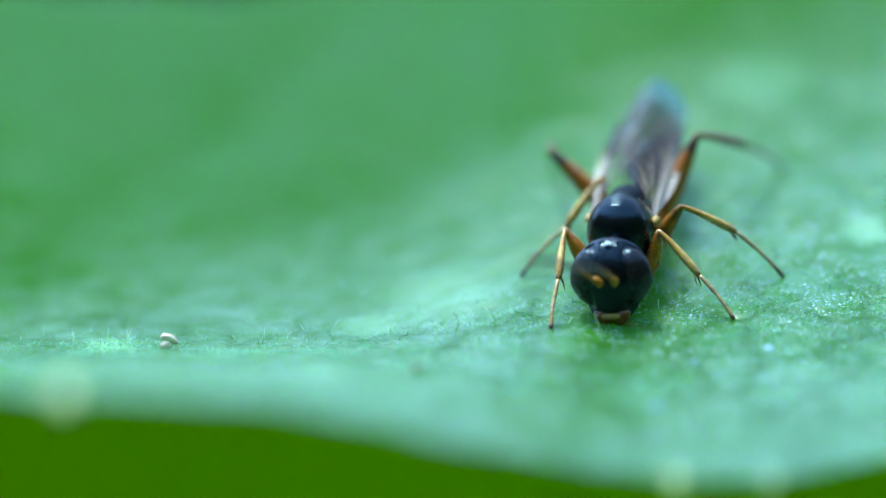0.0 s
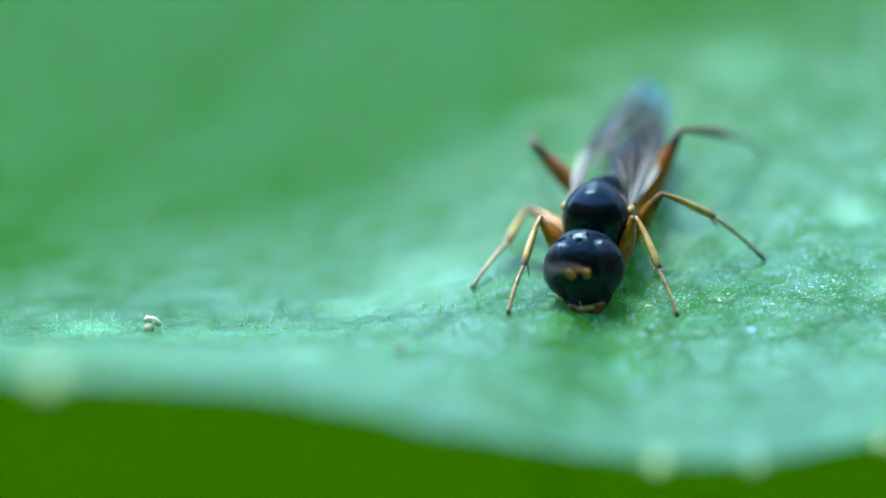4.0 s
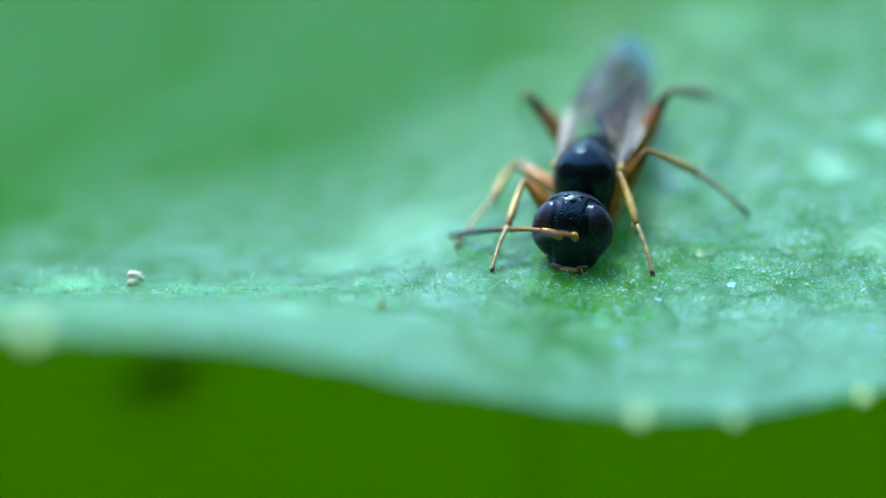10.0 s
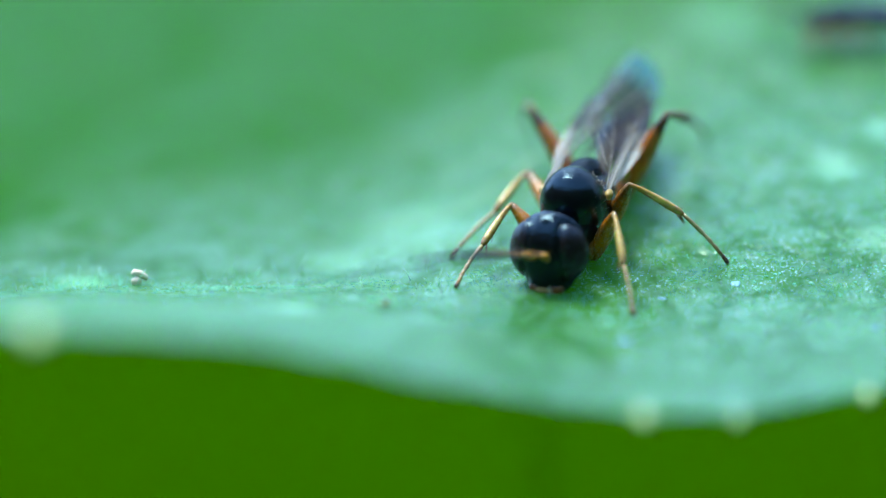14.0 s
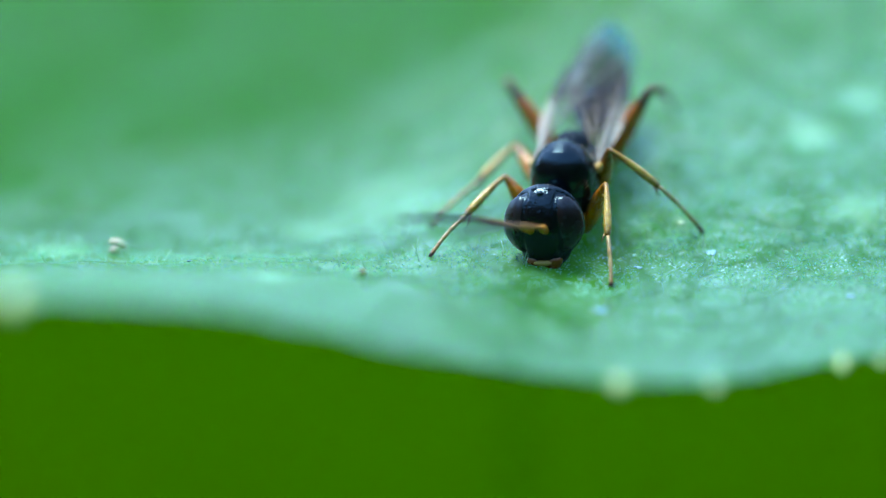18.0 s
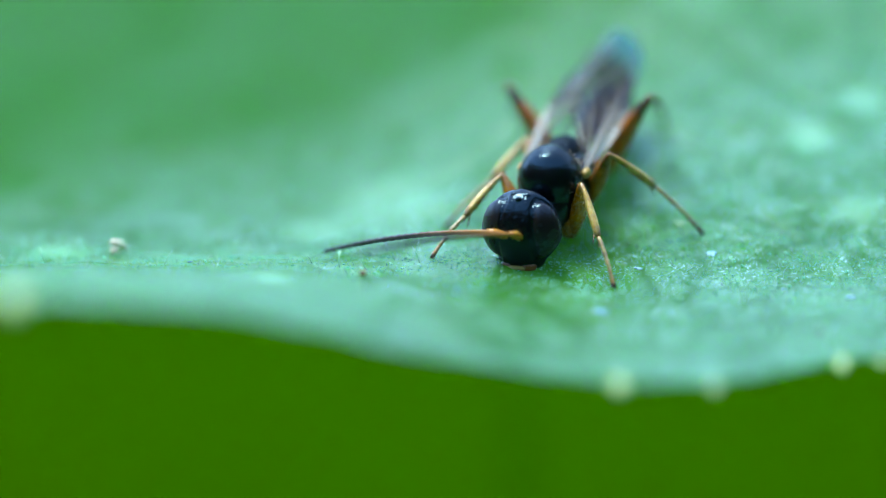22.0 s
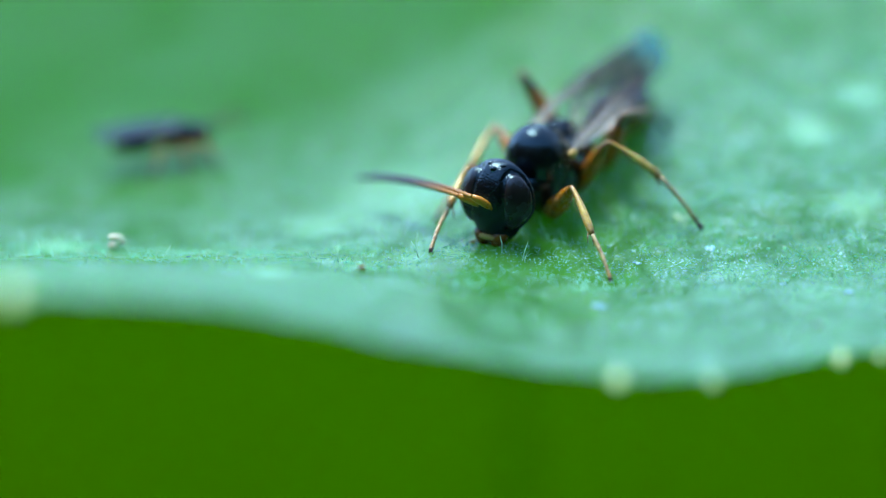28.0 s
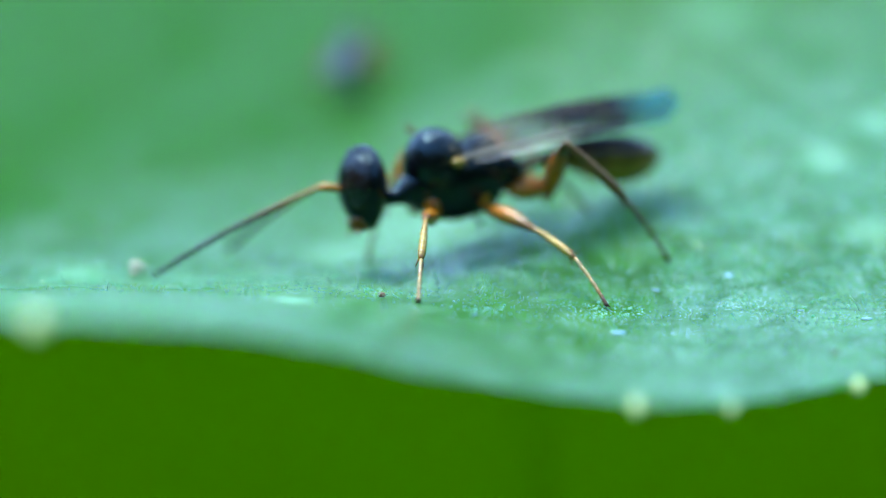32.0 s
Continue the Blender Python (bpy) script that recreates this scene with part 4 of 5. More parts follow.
def body_parts(wasp):
    part("pronotum", Shape().loft([(1.45, -0.26, 0.09, 0.09, 0.10), (1.15, -0.22, 0.13, 0.12, 0.14), (0.98, -0.16, 0.22, 0.20, 0.22), (0.80, -0.10, 0.38, 0.36, 0.42), (0.60, -0.05, 0.48, 0.40, 0.52), (0.40, 0, 0.40, 0.3, 0.4)]), BLACK_ROUGH, wasp)
    part("mesothorax", Shape().loft([(0.82, -0.10, 0.20, 0.2, 0.25), (0.70, -0.08, 0.36, 0.42, 0.45), (0.45, -0.05, 0.50, 0.52, 0.66), (0.10, -0.05, 0.53, 0.57, 0.72), (-0.25, -0.05, 0.51, 0.52, 0.68), (-0.55, -0.05, 0.45, 0.42, 0.56), (-0.70, -0.05, 0.30, 0.3, 0.35)], 36), BLACK_ROUGH, wasp, "black pitted thorax")

    def dome(p):
        return Vector((p.x, p.y * (1.0 - 0.12 * max(0.0, -p.x)), p.z))

    part("scutum", Shape().ball((0.40, 0, 0.16), (0.54, 0.54, 0.64), 44, 30, dome), RIDGED, wasp, "shiny black domed back with fine punctures")
    part("scutellum", Shape().ball((-0.40, 0, 0.40), (0.30, 0.29, 0.17), 28, 16), RIDGED, wasp)
    part("propodeum", Shape().loft([(-0.45, 0.02, 0.42, 0.36, 0.44), (-0.70, 0.0, 0.42, 0.34, 0.40), (-0.95, -0.04, 0.34, 0.24, 0.30), (-1.15, -0.08, 0.16, 0.12, 0.14)]), BLACK_ROUGH, wasp)
    part("abdomen", Shape().loft([(-1.08, -0.06, 0.09, 0.08, 0.08), (-1.40, 0.00, 0.11, 0.09, 0.09), (-1.75, 0.02, 0.17, 0.14, 0.15), (-2.05, 0.00, 0.28, 0.23, 0.27), (-2.35, -0.05, 0.39, 0.31, 0.40), (-2.65, -0.09, 0.44, 0.34, 0.47), (-3.00, -0.12, 0.43, 0.33, 0.46), (-3.30, -0.15, 0.34, 0.27, 0.37), (-3.52, -0.18, 0.20, 0.16, 0.21), (-3.62, -0.19, 0.07, 0.05, 0.07)], 36), ABDOMEN, wasp, "brownish black oval abdomen, yellowish beneath")
    for s in (1, -1):
        part("tegula", Shape().ball((0, 0, 0), (0.12, 0.07, 0.08), 16, 10), LABRUM, wasp, "pale yellow wing base", mm(0.22, s * 0.53, 0.30))
    rnd = random.Random(4)
    sh = Shape()
    for i in range(420):
        a, b = rnd.uniform(-1.2, 1.2), rnd.uniform(0.1, 1.45)
        d = Vector((math.sin(a) * math.cos(b) * 0.9 + 0.1, math.sin(rnd.uniform(-1.4, 1.4)), math.sin(b))).normalized()
        p = Vector((0.40 + 0.52 * d.x, 0.54 * d.y, 0.10 + 0.62 * d.z))
        q = p + d * rnd.uniform(0.03, 0.07) + Vector((-0.05, 0, 0))
        sh.tube([p - d * 0.01, q], [0.004, 0.0015], 3)
    tagged(part("thorax_hair", sh, SETA, wasp), kind="stuff")


def wing_parts(wasp):
    outline = [(0.22, 0.52), (-0.3, 0.51), (-1.0, 0.51), (-1.8, 0.53), (-2.5, 0.55), (-3.1, 0.54), (-3.6, 0.46), (-3.90, 0.26), (-3.86, -0.14), (-3.45, -0.36), (-2.9, -0.43), (-2.2, -0.40), (-1.5, -0.26), (-0.8, 0.0), (-0.25, 0.28), (0.10, 0.46)]

    def height(x, y):
        t = (0.22 - x) / 4.1
        return 0.60 + 0.22 * t + 0.10 * math.sin(math.pi * min(1, t * 1.1)) - (0.72 + 0.30 * t) * abs(y) ** 1.35

    for s, lift in ((1, 0.02), (-1, 0.06)):
        # resample the blade as strips from the front margin to the rear one
        front = [outline[k] for k in range(0, 8)]
        rear = [outline[0]] + [outline[k] for k in range(15, 6, -1)]
        fx = [(-p[0], p[1]) for p in front]
        rx = [(-p[0], p[1]) for p in rear]
        n, m = 44, 10
        verts, faces = [], []
        for i in range(n + 1):
            u = -0.22 + (3.92 + 0.22) * (1 - math.cos(math.pi * (0.02 + 0.96 * i / n))) / 2
            y1 = float(np.interp(u, [p[0] for p in fx], [p[1] for p in fx]))
            y0 = float(np.interp(u, [p[0] for p in rx], [p[1] for p in rx]))
            for j in range(m + 1):
                y = y0 + (y1 - y0) * j / m
                verts.append((-u, s * y, height(-u, y) + lift + 0.012 * noise.noise(Vector((u * 2.5, y * 3, s)))))
        for i in range(n):
            for j in range(m):
                a = i * (m + 1) + j
                faces.append((a, a + 1, a + m + 2, a + m + 1))
        top = Shape().add(verts, faces)
        top.add([(v[0], v[1], v[2] - 0.008) for v in verts], [tuple(reversed(f)) for f in faces])
        wing = part("forewing", top, WING, wasp, "smoky transparent wing with iridescent sheen")

        def vein(name, pts, r, mat):
            dense = []
            for (a, b) in zip(pts, pts[1:]):
                for q in range(5):
                    dense.append((a[0] + (b[0] - a[0]) * q / 5, a[1] + (b[1] - a[1]) * q / 5))
            dense.append(pts[-1])
            part(name, Shape().tube([(x, s * y, height(x, y) + lift) for x, y in dense], [r] * len(dense), 6), mat, wing)

        vein("costa", [(0.22, 0.52), (-0.3, 0.51), (-1.0, 0.51), (-1.8, 0.53)], 0.022, COSTA)
        vein("radial_vein", [(0.18, 0.50), (-0.4, 0.45), (-1.1, 0.45), (-1.8, 0.48)], 0.008, COSTA)
        vein("pterostigma", [(-1.75, 0.50), (-2.05, 0.51), (-2.4, 0.52), (-2.75, 0.51)], 0.045, STIGMA)
        vein("wing_vein", [(0.15, 0.48), (-0.8, 0.34), (-1.6, 0.17), (-2.4, 0.02), (-3.2, -0.10)], 0.008, COSTA)
        vein("wing_vein", [(-2.1, 0.50), (-2.4, 0.36), (-2.9, 0.34), (-3.4, 0.36), (-3.62, 0.38)], 0.016, STIGMA)
        vein("wing_vein", [(-2.4, 0.36), (-2.5, 0.18), (-2.45, 0.02)], 0.014, STIGMA)
        vein("wing_vein", [(-1.5, 0.50), (-1.65, 0.32), (-1.72, 0.15)], 0.013, VEIN)
        vein("wing_vein", [(-0.9, 0.32), (-1.3, 0.0), (-2.0, -0.18), (-2.9, -0.32)], 0.008, COSTA)
        vein("wing_vein", [(-0.35, 0.36), (-0.8, 0.14), (-1.4, -0.14)], 0.008, COSTA)
        vein("wing_vein", [(-1.75, 0.14), (-1.95, 0.0), (-2.05, -0.18)], 0.013, VEIN)
        hind = Shape()
        hv, hf = [], []
        for i in range(17):
            u = i / 16
            x = -0.1 - 2.7 * u
            half = 0.30 * math.sin(math.pi * (0.06 + 0.92 * u)) ** 0.6
            for j in range(5):
                hv.append((x, s * (0.36 + half * (j / 4 * 2 - 1) + 0.05 * u), 0.30 + 0.26 * u - 0.05 * abs(j / 2 - 1)))
        for i in range(16):
            for j in range(4):
                a = i * 5 + j
                hf.append((a, a + 1, a + 6, a + 5))
        hind.add(hv, hf).add([(v[0], v[1], v[2] - 0.008) for v in hv], [tuple(reversed(f)) for f in hf])
        part("hindwing", hind, WING, wasp, "thin clear hind wing")


LEGS = {
    "F": dict(hip=(0.64, 0.315, -0.507), coxa=0.32, femur=0.985, tibia=0.965, tarsus=0.855, fat=0.14, shin=0.998, ankle=(0.03, -0.13), mats=(FEMUR, TIBIA, TARSUS)),
    "M": dict(hip=(-0.236, 0.334, -0.40), coxa=0.32, femur=1.20, tibia=0.977, tarsus=1.04, fat=0.14, shin=0.987, ankle=(0.05, -1.0), mats=(FEMUR, TIBIA, TARSUS)),
    "H": dict(hip=(-1.40, 0.26, -0.47), coxa=0.40, femur=1.634, tibia=1.33, tarsus=1.217, fat=0.16, shin=0.994, ankle=(0.02, 0.20), mats=(RUST, BROWN, BROWN)),
}
# which way each knee swings, in the wasp's space: (t, ahead, outward, up)
KNEES = {
    "FL": [(0, 0.16, 0.67, 0.98), (7, 0.18, 0.65, 0.98), (13, 0.30, 0.52, 1.01), (19, 0.36, 0.51, 1.03), (25, 0.39, 0.47, 1.02), (32, 0.35, 0.55, 1.00)],
    "FR": [(0, 0.34, 0.71, 0.90), (7, 0.33, 0.76, 0.84), (13, 0.16, 0.97, 0.66), (19, 0.20, 0.96, 0.70), (32, 0.25, 0.70, 0.9)],
    "ML": [(0, 0.28, -0.21, 1.14), (7, 0.30, -0.25, 1.14), (13, 0.35, -0.28, 1.10), (19, 0.21, -0.32, 1.13), (25, 0.29, -0.34, 1.07), (32, 0.00, -0.32, 1.13)],
    "MR": [(0, -0.3, 1.0, 0.8), (1.6, -0.3, 1.0, 0.8), (2, -1.03, 0.49, 0.33), (13, -0.96, 0.45, 0.55), (19, -0.99, 0.40, 0.51), (25, -0.85, 0.32, 0.75)],
    "HL": [(0, 0.11, 0.17, 1.17), (7, 0.18, 0.26, 1.16), (13, 0.21, 0.38, 1.11), (19, 0.22, 0.47, 1.08), (25, 0.23, 0.55, 1.03), (32, 0.24, 0.72, 0.96)],
    "HR": [(0, -0.12, 0.80, 0.86), (7, -0.17, 0.82, 0.84), (13, -0.28, 0.64, 0.97), (19, -0.24, 0.67, 0.92), (25, -0.22, 0.69, 0.95)],
}


def leg_parts(wasp):
    legs = {}
    for k, d in LEGS.items():
        for side, s in (("L", 1), ("R", -1)):
            hip = Vector((d["hip"][0], s * d["hip"][1], d["hip"][2]))
            cx = Shape().ball((0, 0, 0), (0.15, 0.15, d["coxa"] * 0.75), 18, 12)
            if k == "H":
                cx = Shape().ball((0.25, 0, 0.02), (0.40, 0.16, 0.18), 22, 14)
            part("coxa", cx, d["mats"][0], wasp, "", mm(hip.x, hip.y, hip.z + 0.08))
            f, t, a = d["femur"], d["tibia"], d["tarsus"]
            w = d["fat"]
            fe = Shape().tube([(0, 0, 0), (0.06 * f, 0, 0), (0.2 * f, 0, 0.01), (0.45 * f, 0, 0.035), (0.70 * f, 0, 0.03), (0.88 * f, 0, 0.012), (0.97 * f, 0, 0), (1.02 * f, 0, -0.01)], [0.05, 0.07, 0.75 * w, w, 0.82 * w, 0.55 * w, 0.42 * w, 0.25 * w], 16)
            g = 1.25 if k == "H" else 1.0
            ti = Shape().tube([(-0.035, 0, -0.01), (0.01, 0, 0.008), (0.08 * t, 0, 0.022), (0.22 * t, 0, 0.032), (0.45 * t, 0, 0.030), (0.70 * t, 0, 0.018), (0.88 * t, 0, 0.006), (0.96 * t, 0, 0), (1.01 * t, 0, 0)], [0.03 * g, 0.044 * g, 0.040 * g, 0.046 * g, 0.058 * g, 0.067 * g, 0.062 * g, 0.048 * g, 0.03], 14)
            ti.tube([(0.93 * t, 0.02, -0.04), (1.04 * t, 0.05, -0.10), (1.13 * t, 0.05, -0.15)], [0.018, 0.014, 0.003], 6)
            ti.tube([(0.93 * t, -0.03, -0.04), (1.03 * t, -0.06, -0.08), (1.09 * t, -0.07, -0.11)], [0.015, 0.010, 0.003], 6)
            bristle = random.Random(ord(k) + s)
            for q in range(26):
                u, a0 = bristle.uniform(0.15, 0.97) * t, bristle.uniform(0, 6.28)
                c0, s0 = math.cos(a0), math.sin(a0)
                ti.tube([(u, 0.05 * c0, 0.05 * s0), (u + 0.06, 0.10 * c0, 0.10 * s0)], [0.004, 0.0015], 3)
            pts, rad, x = [], [], 0.0
            for q, r in zip((0.44, 0.19, 0.14, 0.09, 0.14), (0.034, 0.032, 0.031, 0.030, 0.034)):
                for u, g in ((0.02, 0.88), (0.2, 0.92), (0.85, 1.08), (0.98, 0.95)):
                    pts.append(((x + q * u) * a, 0, 0.03 * math.sin(math.pi * (x + q * u))))
                    rad.append(r * g)
                x += q
            ta = Shape().tube(pts, rad, 10)
            femur = part("femur", fe, d["mats"][0], wasp)
            tibia = part("tibia", ti, d["mats"][1], wasp)
            tarsus = part("tarsus", ta, d["mats"][2], wasp)
            cl = Shape().ball((a * 0.985, 0, 0), (0.055, 0.04, 0.035), 12, 8)
            cl.tube([(a, 0.02, 0), (a + 0.06, 0.05, -0.02)], [0.014, 0.004], 5)
            cl.tube([(a, -0.02, 0), (a + 0.06, -0.05, -0.02)], [0.014, 0.004], 5)
            part("claw", cl, DARK, tarsus, "dark brown claw")
            legs[k + side] = (d, s, hip, femur, tibia, tarsus)
    return legs


wasp = empty("wasp", BODY[0][1])
tagged(wasp, "glossy black wasp with amber legs and smoky wings", "wasp")
body_parts(wasp)
wasp_head = head_parts(wasp)
antennae = antenna_parts(wasp_head)
wing_parts(wasp)
legs = leg_parts(wasp)


# ---- two smaller insects ----
def small_insect(name, size, label, at):
    """A little dark wasp or fly; x forward, feet at z = 0."""
    root = tagged(empty(name, at), label, "insect")
    k = size

    def sc(sh):
        return Shape().add([(v[0] * k, v[1] * k, v[2] * k) for v in sh.v], sh.f)

    part("head", sc(Shape().ball((1.15, 0, 0.85), (0.32, 0.45, 0.42), 20, 12)), BLACK, root)
    part("thorax", sc(Shape().ball((0.35, 0, 0.95), (0.75, 0.5, 0.52), 24, 14)), BLACK_ROUGH, root)
    part("abdomen", sc(Shape().loft([(-0.3, 0.85, 0.12, 0.1, 0.1), (-0.8, 0.85, 0.38, 0.32, 0.36), (-1.4, 0.82, 0.40, 0.3, 0.36), (-2.0, 0.8, 0.2, 0.15, 0.2), (-2.2, 0.8, 0.05, 0.05, 0.05)], 20)), ABDOMEN, root)
    for s in (1, -1):
        ws = Shape()
        v, f = [], []
        for i in range(13):
            u = i / 12
            half = 0.5 * math.sin(math.pi * (0.08 + 0.88 * u)) ** 0.6
            for j in range(5):
                v.append((0.3 - 3.1 * u, s * (0.22 + half * (j / 2 - 1) * 0.55), 1.42 - 0.12 * u + 0.04 * s))
        for i in range(12):
            for j in range(4):
                a = i * 5 + j
                f.append((a, a + 1, a + 6, a + 5))
        ws.add(v, f).add([(p[0], p[1], p[2] - 0.02) for p in v], [tuple(reversed(q)) for q in f])
        part("wing", sc(ws), WING_SMALL, root, "bluish grey wing")
        part("antenna", sc(Shape().tube([(1.4, s * 0.1, 0.95), (1.9, s * 0.25, 1.25), (2.5, s * 0.4, 1.35), (3.1, s * 0.5, 1.3)], [0.05, 0.05, 0.045, 0.03], 6)), DARK, root)
        for x, dx in ((0.7, 0.55), (0.3, 0.0), (-0.1, -0.7)):
            part("leg", sc(Shape().tube([(x, s * 0.3, 0.6), (x + dx * 0.5, s * 0.75, 0.85), (x + dx, s * 1.1, 0.35), (x + dx * 1.3, s * 1.3, 0.03)], [0.11, 0.09, 0.06, 0.04], 7)), AMBER, root)
    return root


WING_SMALL = plain("small_wing", (0.012, 0.028, 0.05), 0.35, 0.3, 2, Specular_IOR_Level=0.3).m


def stroll(rows):
    """Rows (t, x, y, heading) on the leaf to poses."""
    out = []
    for t, x, y, h in rows:
        n = leaf_normal(x, y)
        f = Vector((math.cos(radians(h)), math.sin(radians(h)), 0))
        f = (f - n * f.dot(n)).normalized()
        m = Matrix((f, n.cross(f), n)).transposed().to_4x4()
        m.translation = leaf_point(x, y, 0.01) * MM
        out.append((t, m))
    return out


def crawl(rows):
    """Rows (t, x, y, heading) on the lower leaf's own face."""
    return [(t, LOW_POSE @ mm(x, y, low_height(x, y / 60 + 0.5) + 0.02, 0, 0, h)) for t, x, y, h in rows]


GUEST = stroll([(0, 11.0, 10.5, 200), (12.8, 8.6, 8.6, 190), (13.5, 6.9, 8.0, 185), (13.8, 6.25, 7.75, 180), (14.2, 6.2, 7.6, 180), (14.5, 6.5, 8.4, 165), (15.0, 4.6, 12.0, 140), (15.8, -3.0, 12.0, 195), (16.2, -5.6, 8.6, 235), (16.5, -6.4, 7.1, 215), (17.0, -8.6, 6.8, 180), (18, -10.5, 6.8, 150), (19, -11, 6.8, 80), (20, -11, 6.2, 10), (25, -8.4, 5.65, 0), (25.5, -7.4, 5.6, 5), (26.5, -5.8, 5.35, 15), (27.5, -4.7, 5.35, 18), (28.1, -4.4, 5.35, 20), (28.7, -4.35, 5.6, 25), (29.0, -4.5, 5.85, 35), (29.2, -4.95, 6.1, 60), (29.4, -5.2, 6.2, 85), (29.7, -5.4, 6.1, 100), (30.3, -5.4, 6.15, 98), (30.8, -5.2, 6.3, 92), (31.0, -4.85, 6.5, 85), (31.4, -3.9, 7.6, 70), (31.7, -2.65, 8.45, 70), (32, -1.80, 9.1, 78)])
LURKER = crawl([(0, -15, 20.5, -20), (9.2, -10.6, 21.6, 60), (9.5, -9.1, 22.6, 65), (9.8, -7.0, 24.4, 45), (10.2, -5.75, 25.15, 15), (10.5, -5.2, 25.35, 10), (10.8, -5.6, 25.35, 60), (11.0, -6.3, 25.2, 130), (11.2, -7.5, 24.9, 175), (11.5, -9.9, 24.5, 180), (12, -12.5, 24.2, 185), (14, -16, 23.0, 200), (32, -17, 22.0, 220)])
guest = small_insect("small_wasp", 0.47, "small dark wasp with bluish wings on the leaf", GUEST[0][1])
lurker = small_insect("dark_fly", 0.33, "small dark fly on the lower leaf", LURKER[0][1])


# ---- movement ----
def aim(origin, target, up):
    """A pose at origin whose x axis points to target."""
    x = (target - origin).normalized()
    y = up.cross(x).normalized()
    z = x.cross(y)
    m = Matrix((x, y, z)).transposed().to_4x4()
    m.translation = origin * MM
    return m


def between(rows, t):
    """Straight-line reading of rows (t, a, b, ...)."""
    ts = [r[0] for r in rows]
    return [float(np.interp(t, ts, [r[k] for r in rows])) for k in range(1, len(rows[0]))]


def bend(a, c, la, lc, pole):
    """The joint of two bones la and lc that reach from a to c, swung towards pole."""
    v = c - a
    d = min(v.length, (la + lc) * 0.999)
    n = v.normalized()
    q = (la * la - lc * lc + d * d) / (2 * d)
    h = math.sqrt(max(0.0, la * la - q * q))
    p = (pole - n * pole.dot(n)).normalized()
    return a + n * q + p * h


# directions of the two antennae in the open: (t, x, y, z)
WHIP_R = [(0, -.32, -.92, .20), (2, -.3, -.94, .12), (5, -.32, -.93, .12), (6, -.36, -.92, .12), (7.5, -.30, -.94, .06), (9, -.34, -.93, .08), (9.5, -.8, -.4, -.1), (9.8, -.75, .55, 0), (10, -.6, .78, .05), (10.3, -.75, -.3, -.1), (10.5, -.6, -.75, -.2), (11, -.25, -.95, -.12), (11.5, -.3, -.94, -.1), (12, -.98, .3, 0), (12.5, -.8, -.5, -.05), (13, -.65, -.74, .14), (14, -.55, -.82, .05), (16.5, -.6, -.78, .02), (17, -.45, -.88, .02), (18, -.6, -.78, .14), (19, -.5, -.86, .06), (20, -.42, -.9, .10)]
WHIP_R += [(20.5, -.92, .3, -.02), (21, -.88, .50, .02), (22, -.88, .50, 0), (22.6, -.85, .1, 0), (23, -.72, -.66, .02), (23.6, -.8, .2, -.1), (24, -.75, -.58, -.2), (24.5, -.85, .2, -.12), (25, -.80, .58, -.02), (25.5, -.82, .54, -.01), (27.5, -.66, .72, .08), (28, -.54, .80, .20), (28.5, -.70, .65, 0), (29, -.52, -.84, -.08), (30, -.45, -.85, -.15), (31, -.72, -.6, .10), (31.5, -1.0, .05, -.06), (31.7, -.9, .3, .05), (31.8, -.85, .5, -.1), (32, -.62, .75, -.3)]
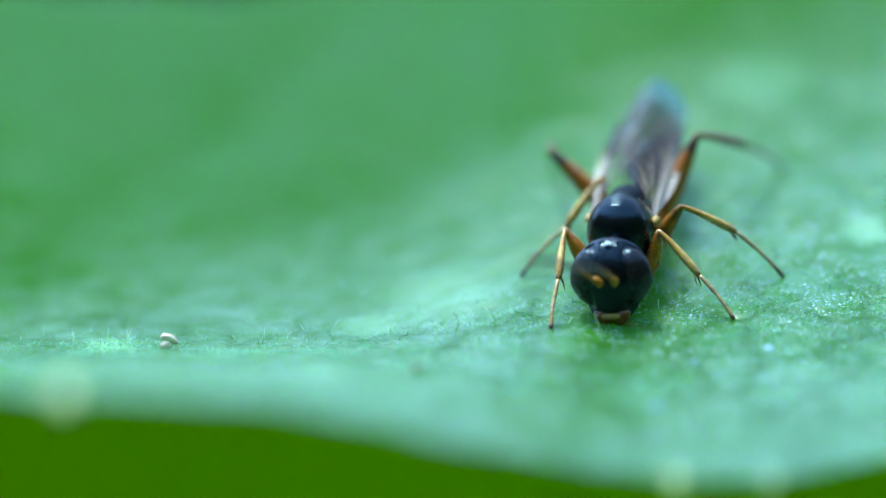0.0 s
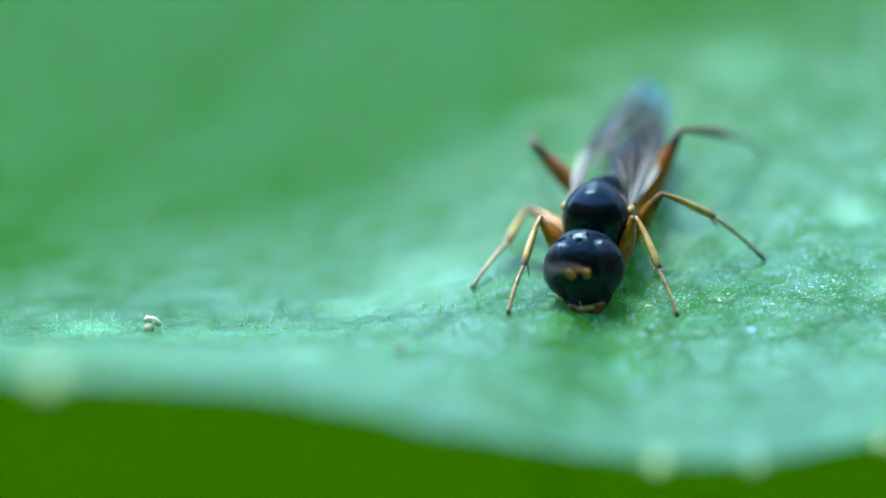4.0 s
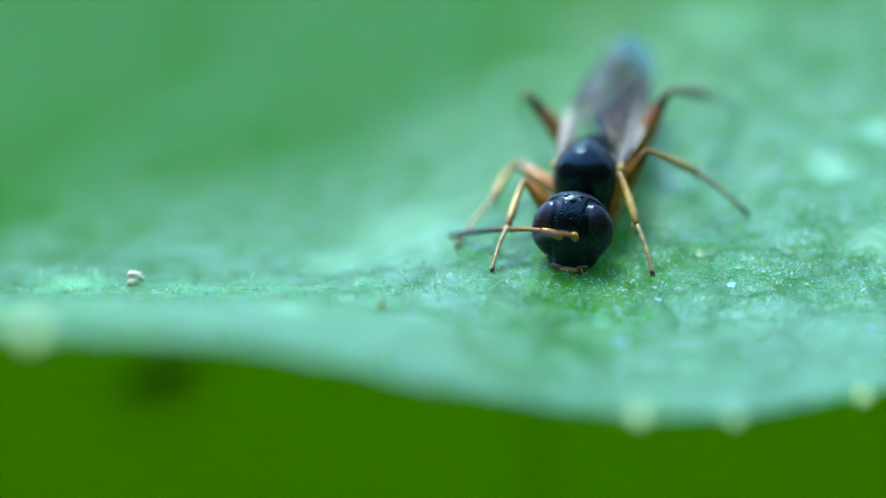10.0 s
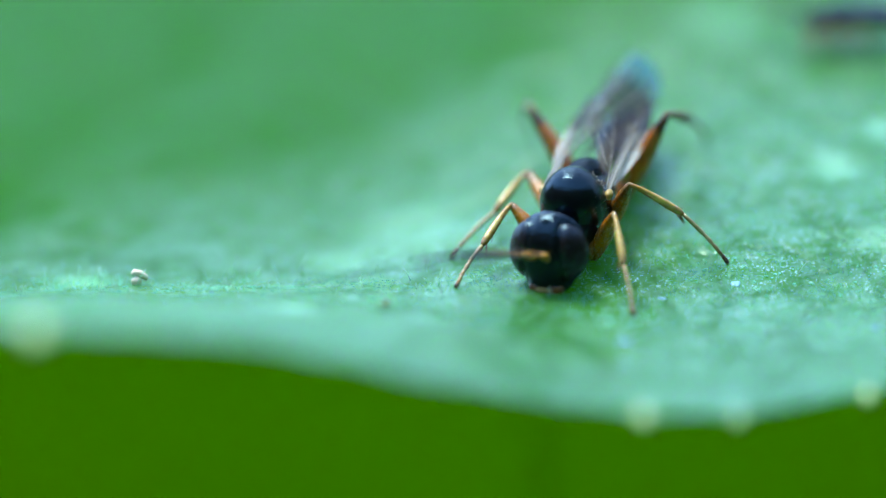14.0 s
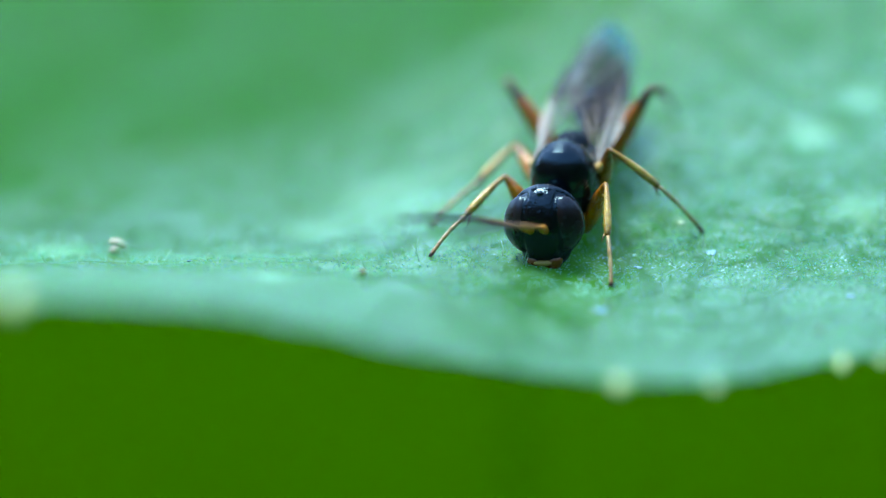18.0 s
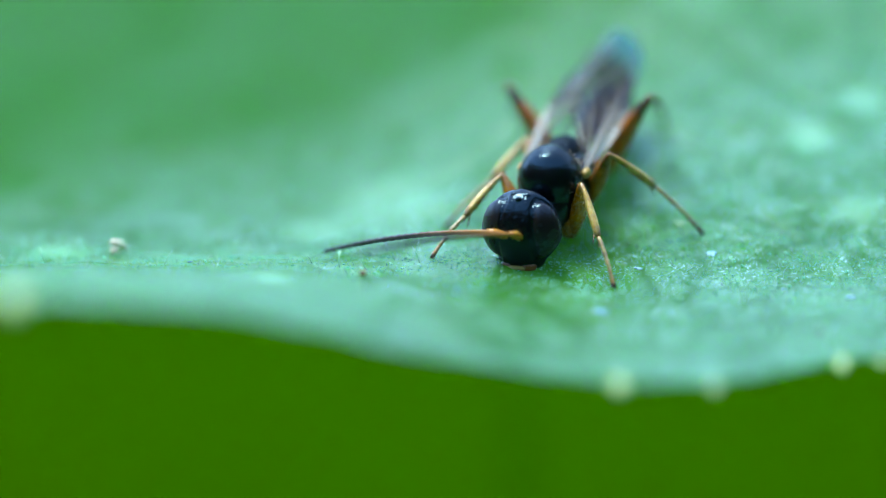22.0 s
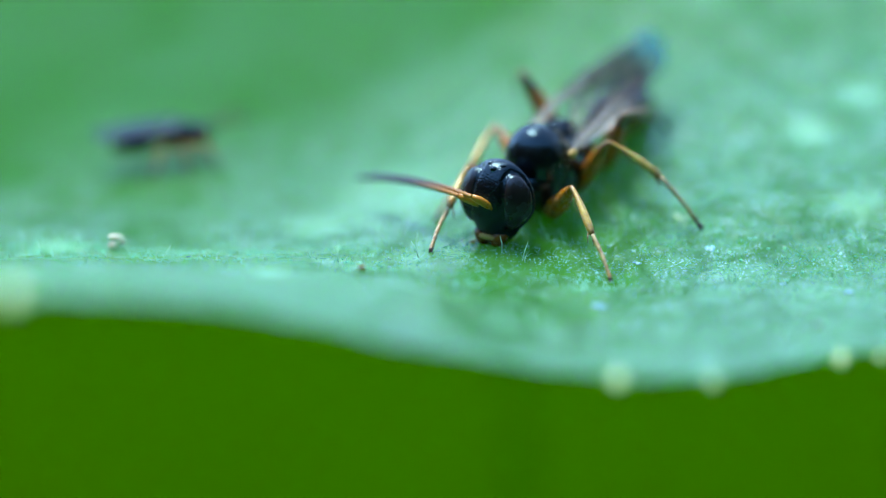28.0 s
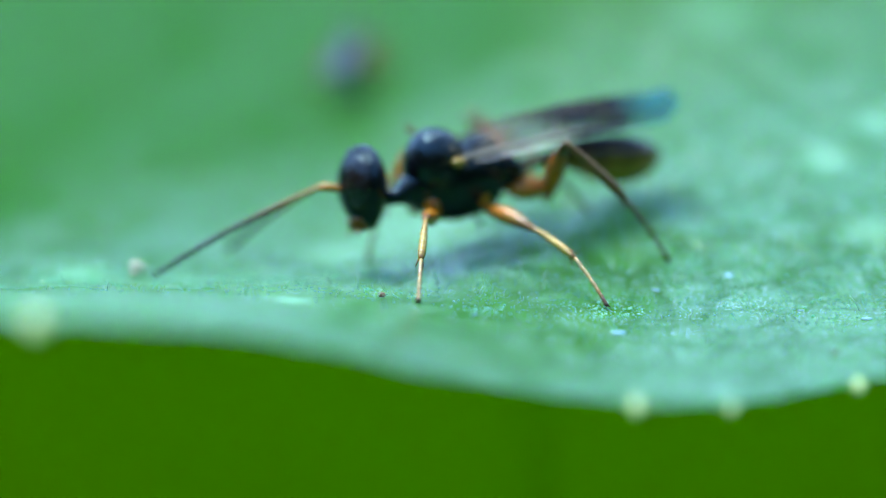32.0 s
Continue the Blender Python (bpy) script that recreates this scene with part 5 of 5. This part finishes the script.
WHIP_L = [(0, -.22, -.95, .16), (1.5, -.1, -.98, .05), (2, .53, -.78, -.33), (2.5, -.3, -.95, .05), (5, -.2, -.96, .10), (9, -.22, -.96, .06), (10, -.35, -.93, .05), (10.5, .75, -.55, -.3), (11, .25, -.93, -.28), (11.5, 0, -.98, -.1), (12, -.2, -.9, -.35), (12.5, -.4, -.9, 0), (14, -.4, -.9, .05), (16.5, -.4, -.9, 0), (17, -.3, -.94, -.05), (18, -.45, -.88, .06), (20, -.35, -.93, .06), (20.5, -.80, -.6, .05), (22, -.78, -.6, .0), (23, -.7, -.7, -.05), (24, -.68, -.65, -.25), (25, -.79, .60, .0), (25.5, -.81, .56, .01), (27.5, -.62, .76, .10), (28, -.54, .81, .22), (28.5, -.68, .65, 0.02), (29, -.42, -.9, -.04), (30, -.35, -.92, -.12), (31, -.6, -.78, .06), (31.3, -.9, -.3, .02), (31.5, -.98, .10, -.04), (31.7, -.75, -.4, -.5), (32, -.88, 0, -.36)]


def motions():
    walk(guest, GUEST)
    walk(lurker, LURKER)
    walk(wasp, BODY)
    walk(wasp_head, HEAD)
    head_at = dict(HEAD)
    for s, scape, whip in antennae:
        a_rows, b_rows = [], []
        for t, m in BODY:
            turn = (m @ head_at[t]).to_3x3().inverted()
            d = (turn @ Vector(between(WHIP_L if s > 0 else WHIP_R, t))).normalized()
            up = (turn @ Vector((0, -0.3, 1))).normalized()
            base = Vector((0.42, s * 0.11, 0.06))
            out = (d + Vector((1.0, s * 0.25, 0.5))).normalized()
            tip = base + out * 0.36
            a_rows.append((t, aim(base, tip, up)))
            b_rows.append((t, aim(tip, tip + d, up)))
        walk(scape, a_rows)
        walk(whip, b_rows)
    for key, (d, s, hip, femur, tibia, tarsus) in legs.items():
        rows = ([], [], [])
        start = hip + Vector((0.02, s * 0.06, -0.12))
        for t, m in BODY:
            x, y = between(STANCE[key], t)
            foot = (m.inverted() @ (leaf_point(x, y, 0.04) * MM)) / MM
            ahead, outward, rise = between(KNEES[key], t)
            pole = Vector((ahead, s * outward, rise))
            shin = (d["tibia"] + d["tarsus"]) * d["shin"]
            gap = (foot - start).length
            if gap > (d["femur"] + shin) * 0.985:
                foot = start + (foot - start) * ((d["femur"] + shin) * 0.985 / gap)
            knee = bend(start, foot, d["femur"], shin, pole)
            ankle = bend(knee, foot, d["tibia"], d["tarsus"], Vector((d["ankle"][0], s * d["ankle"][1], 1.0)))
            up = Vector((0, s * 0.4, 1.0))
            rows[0].append((t, aim(start, knee, up)))
            rows[1].append((t, aim(knee, ankle, up)))
            rows[2].append((t, aim(ankle, foot, up)))
        walk(femur, rows[0])
        walk(tibia, rows[1])
        walk(tarsus, rows[2])


motions()
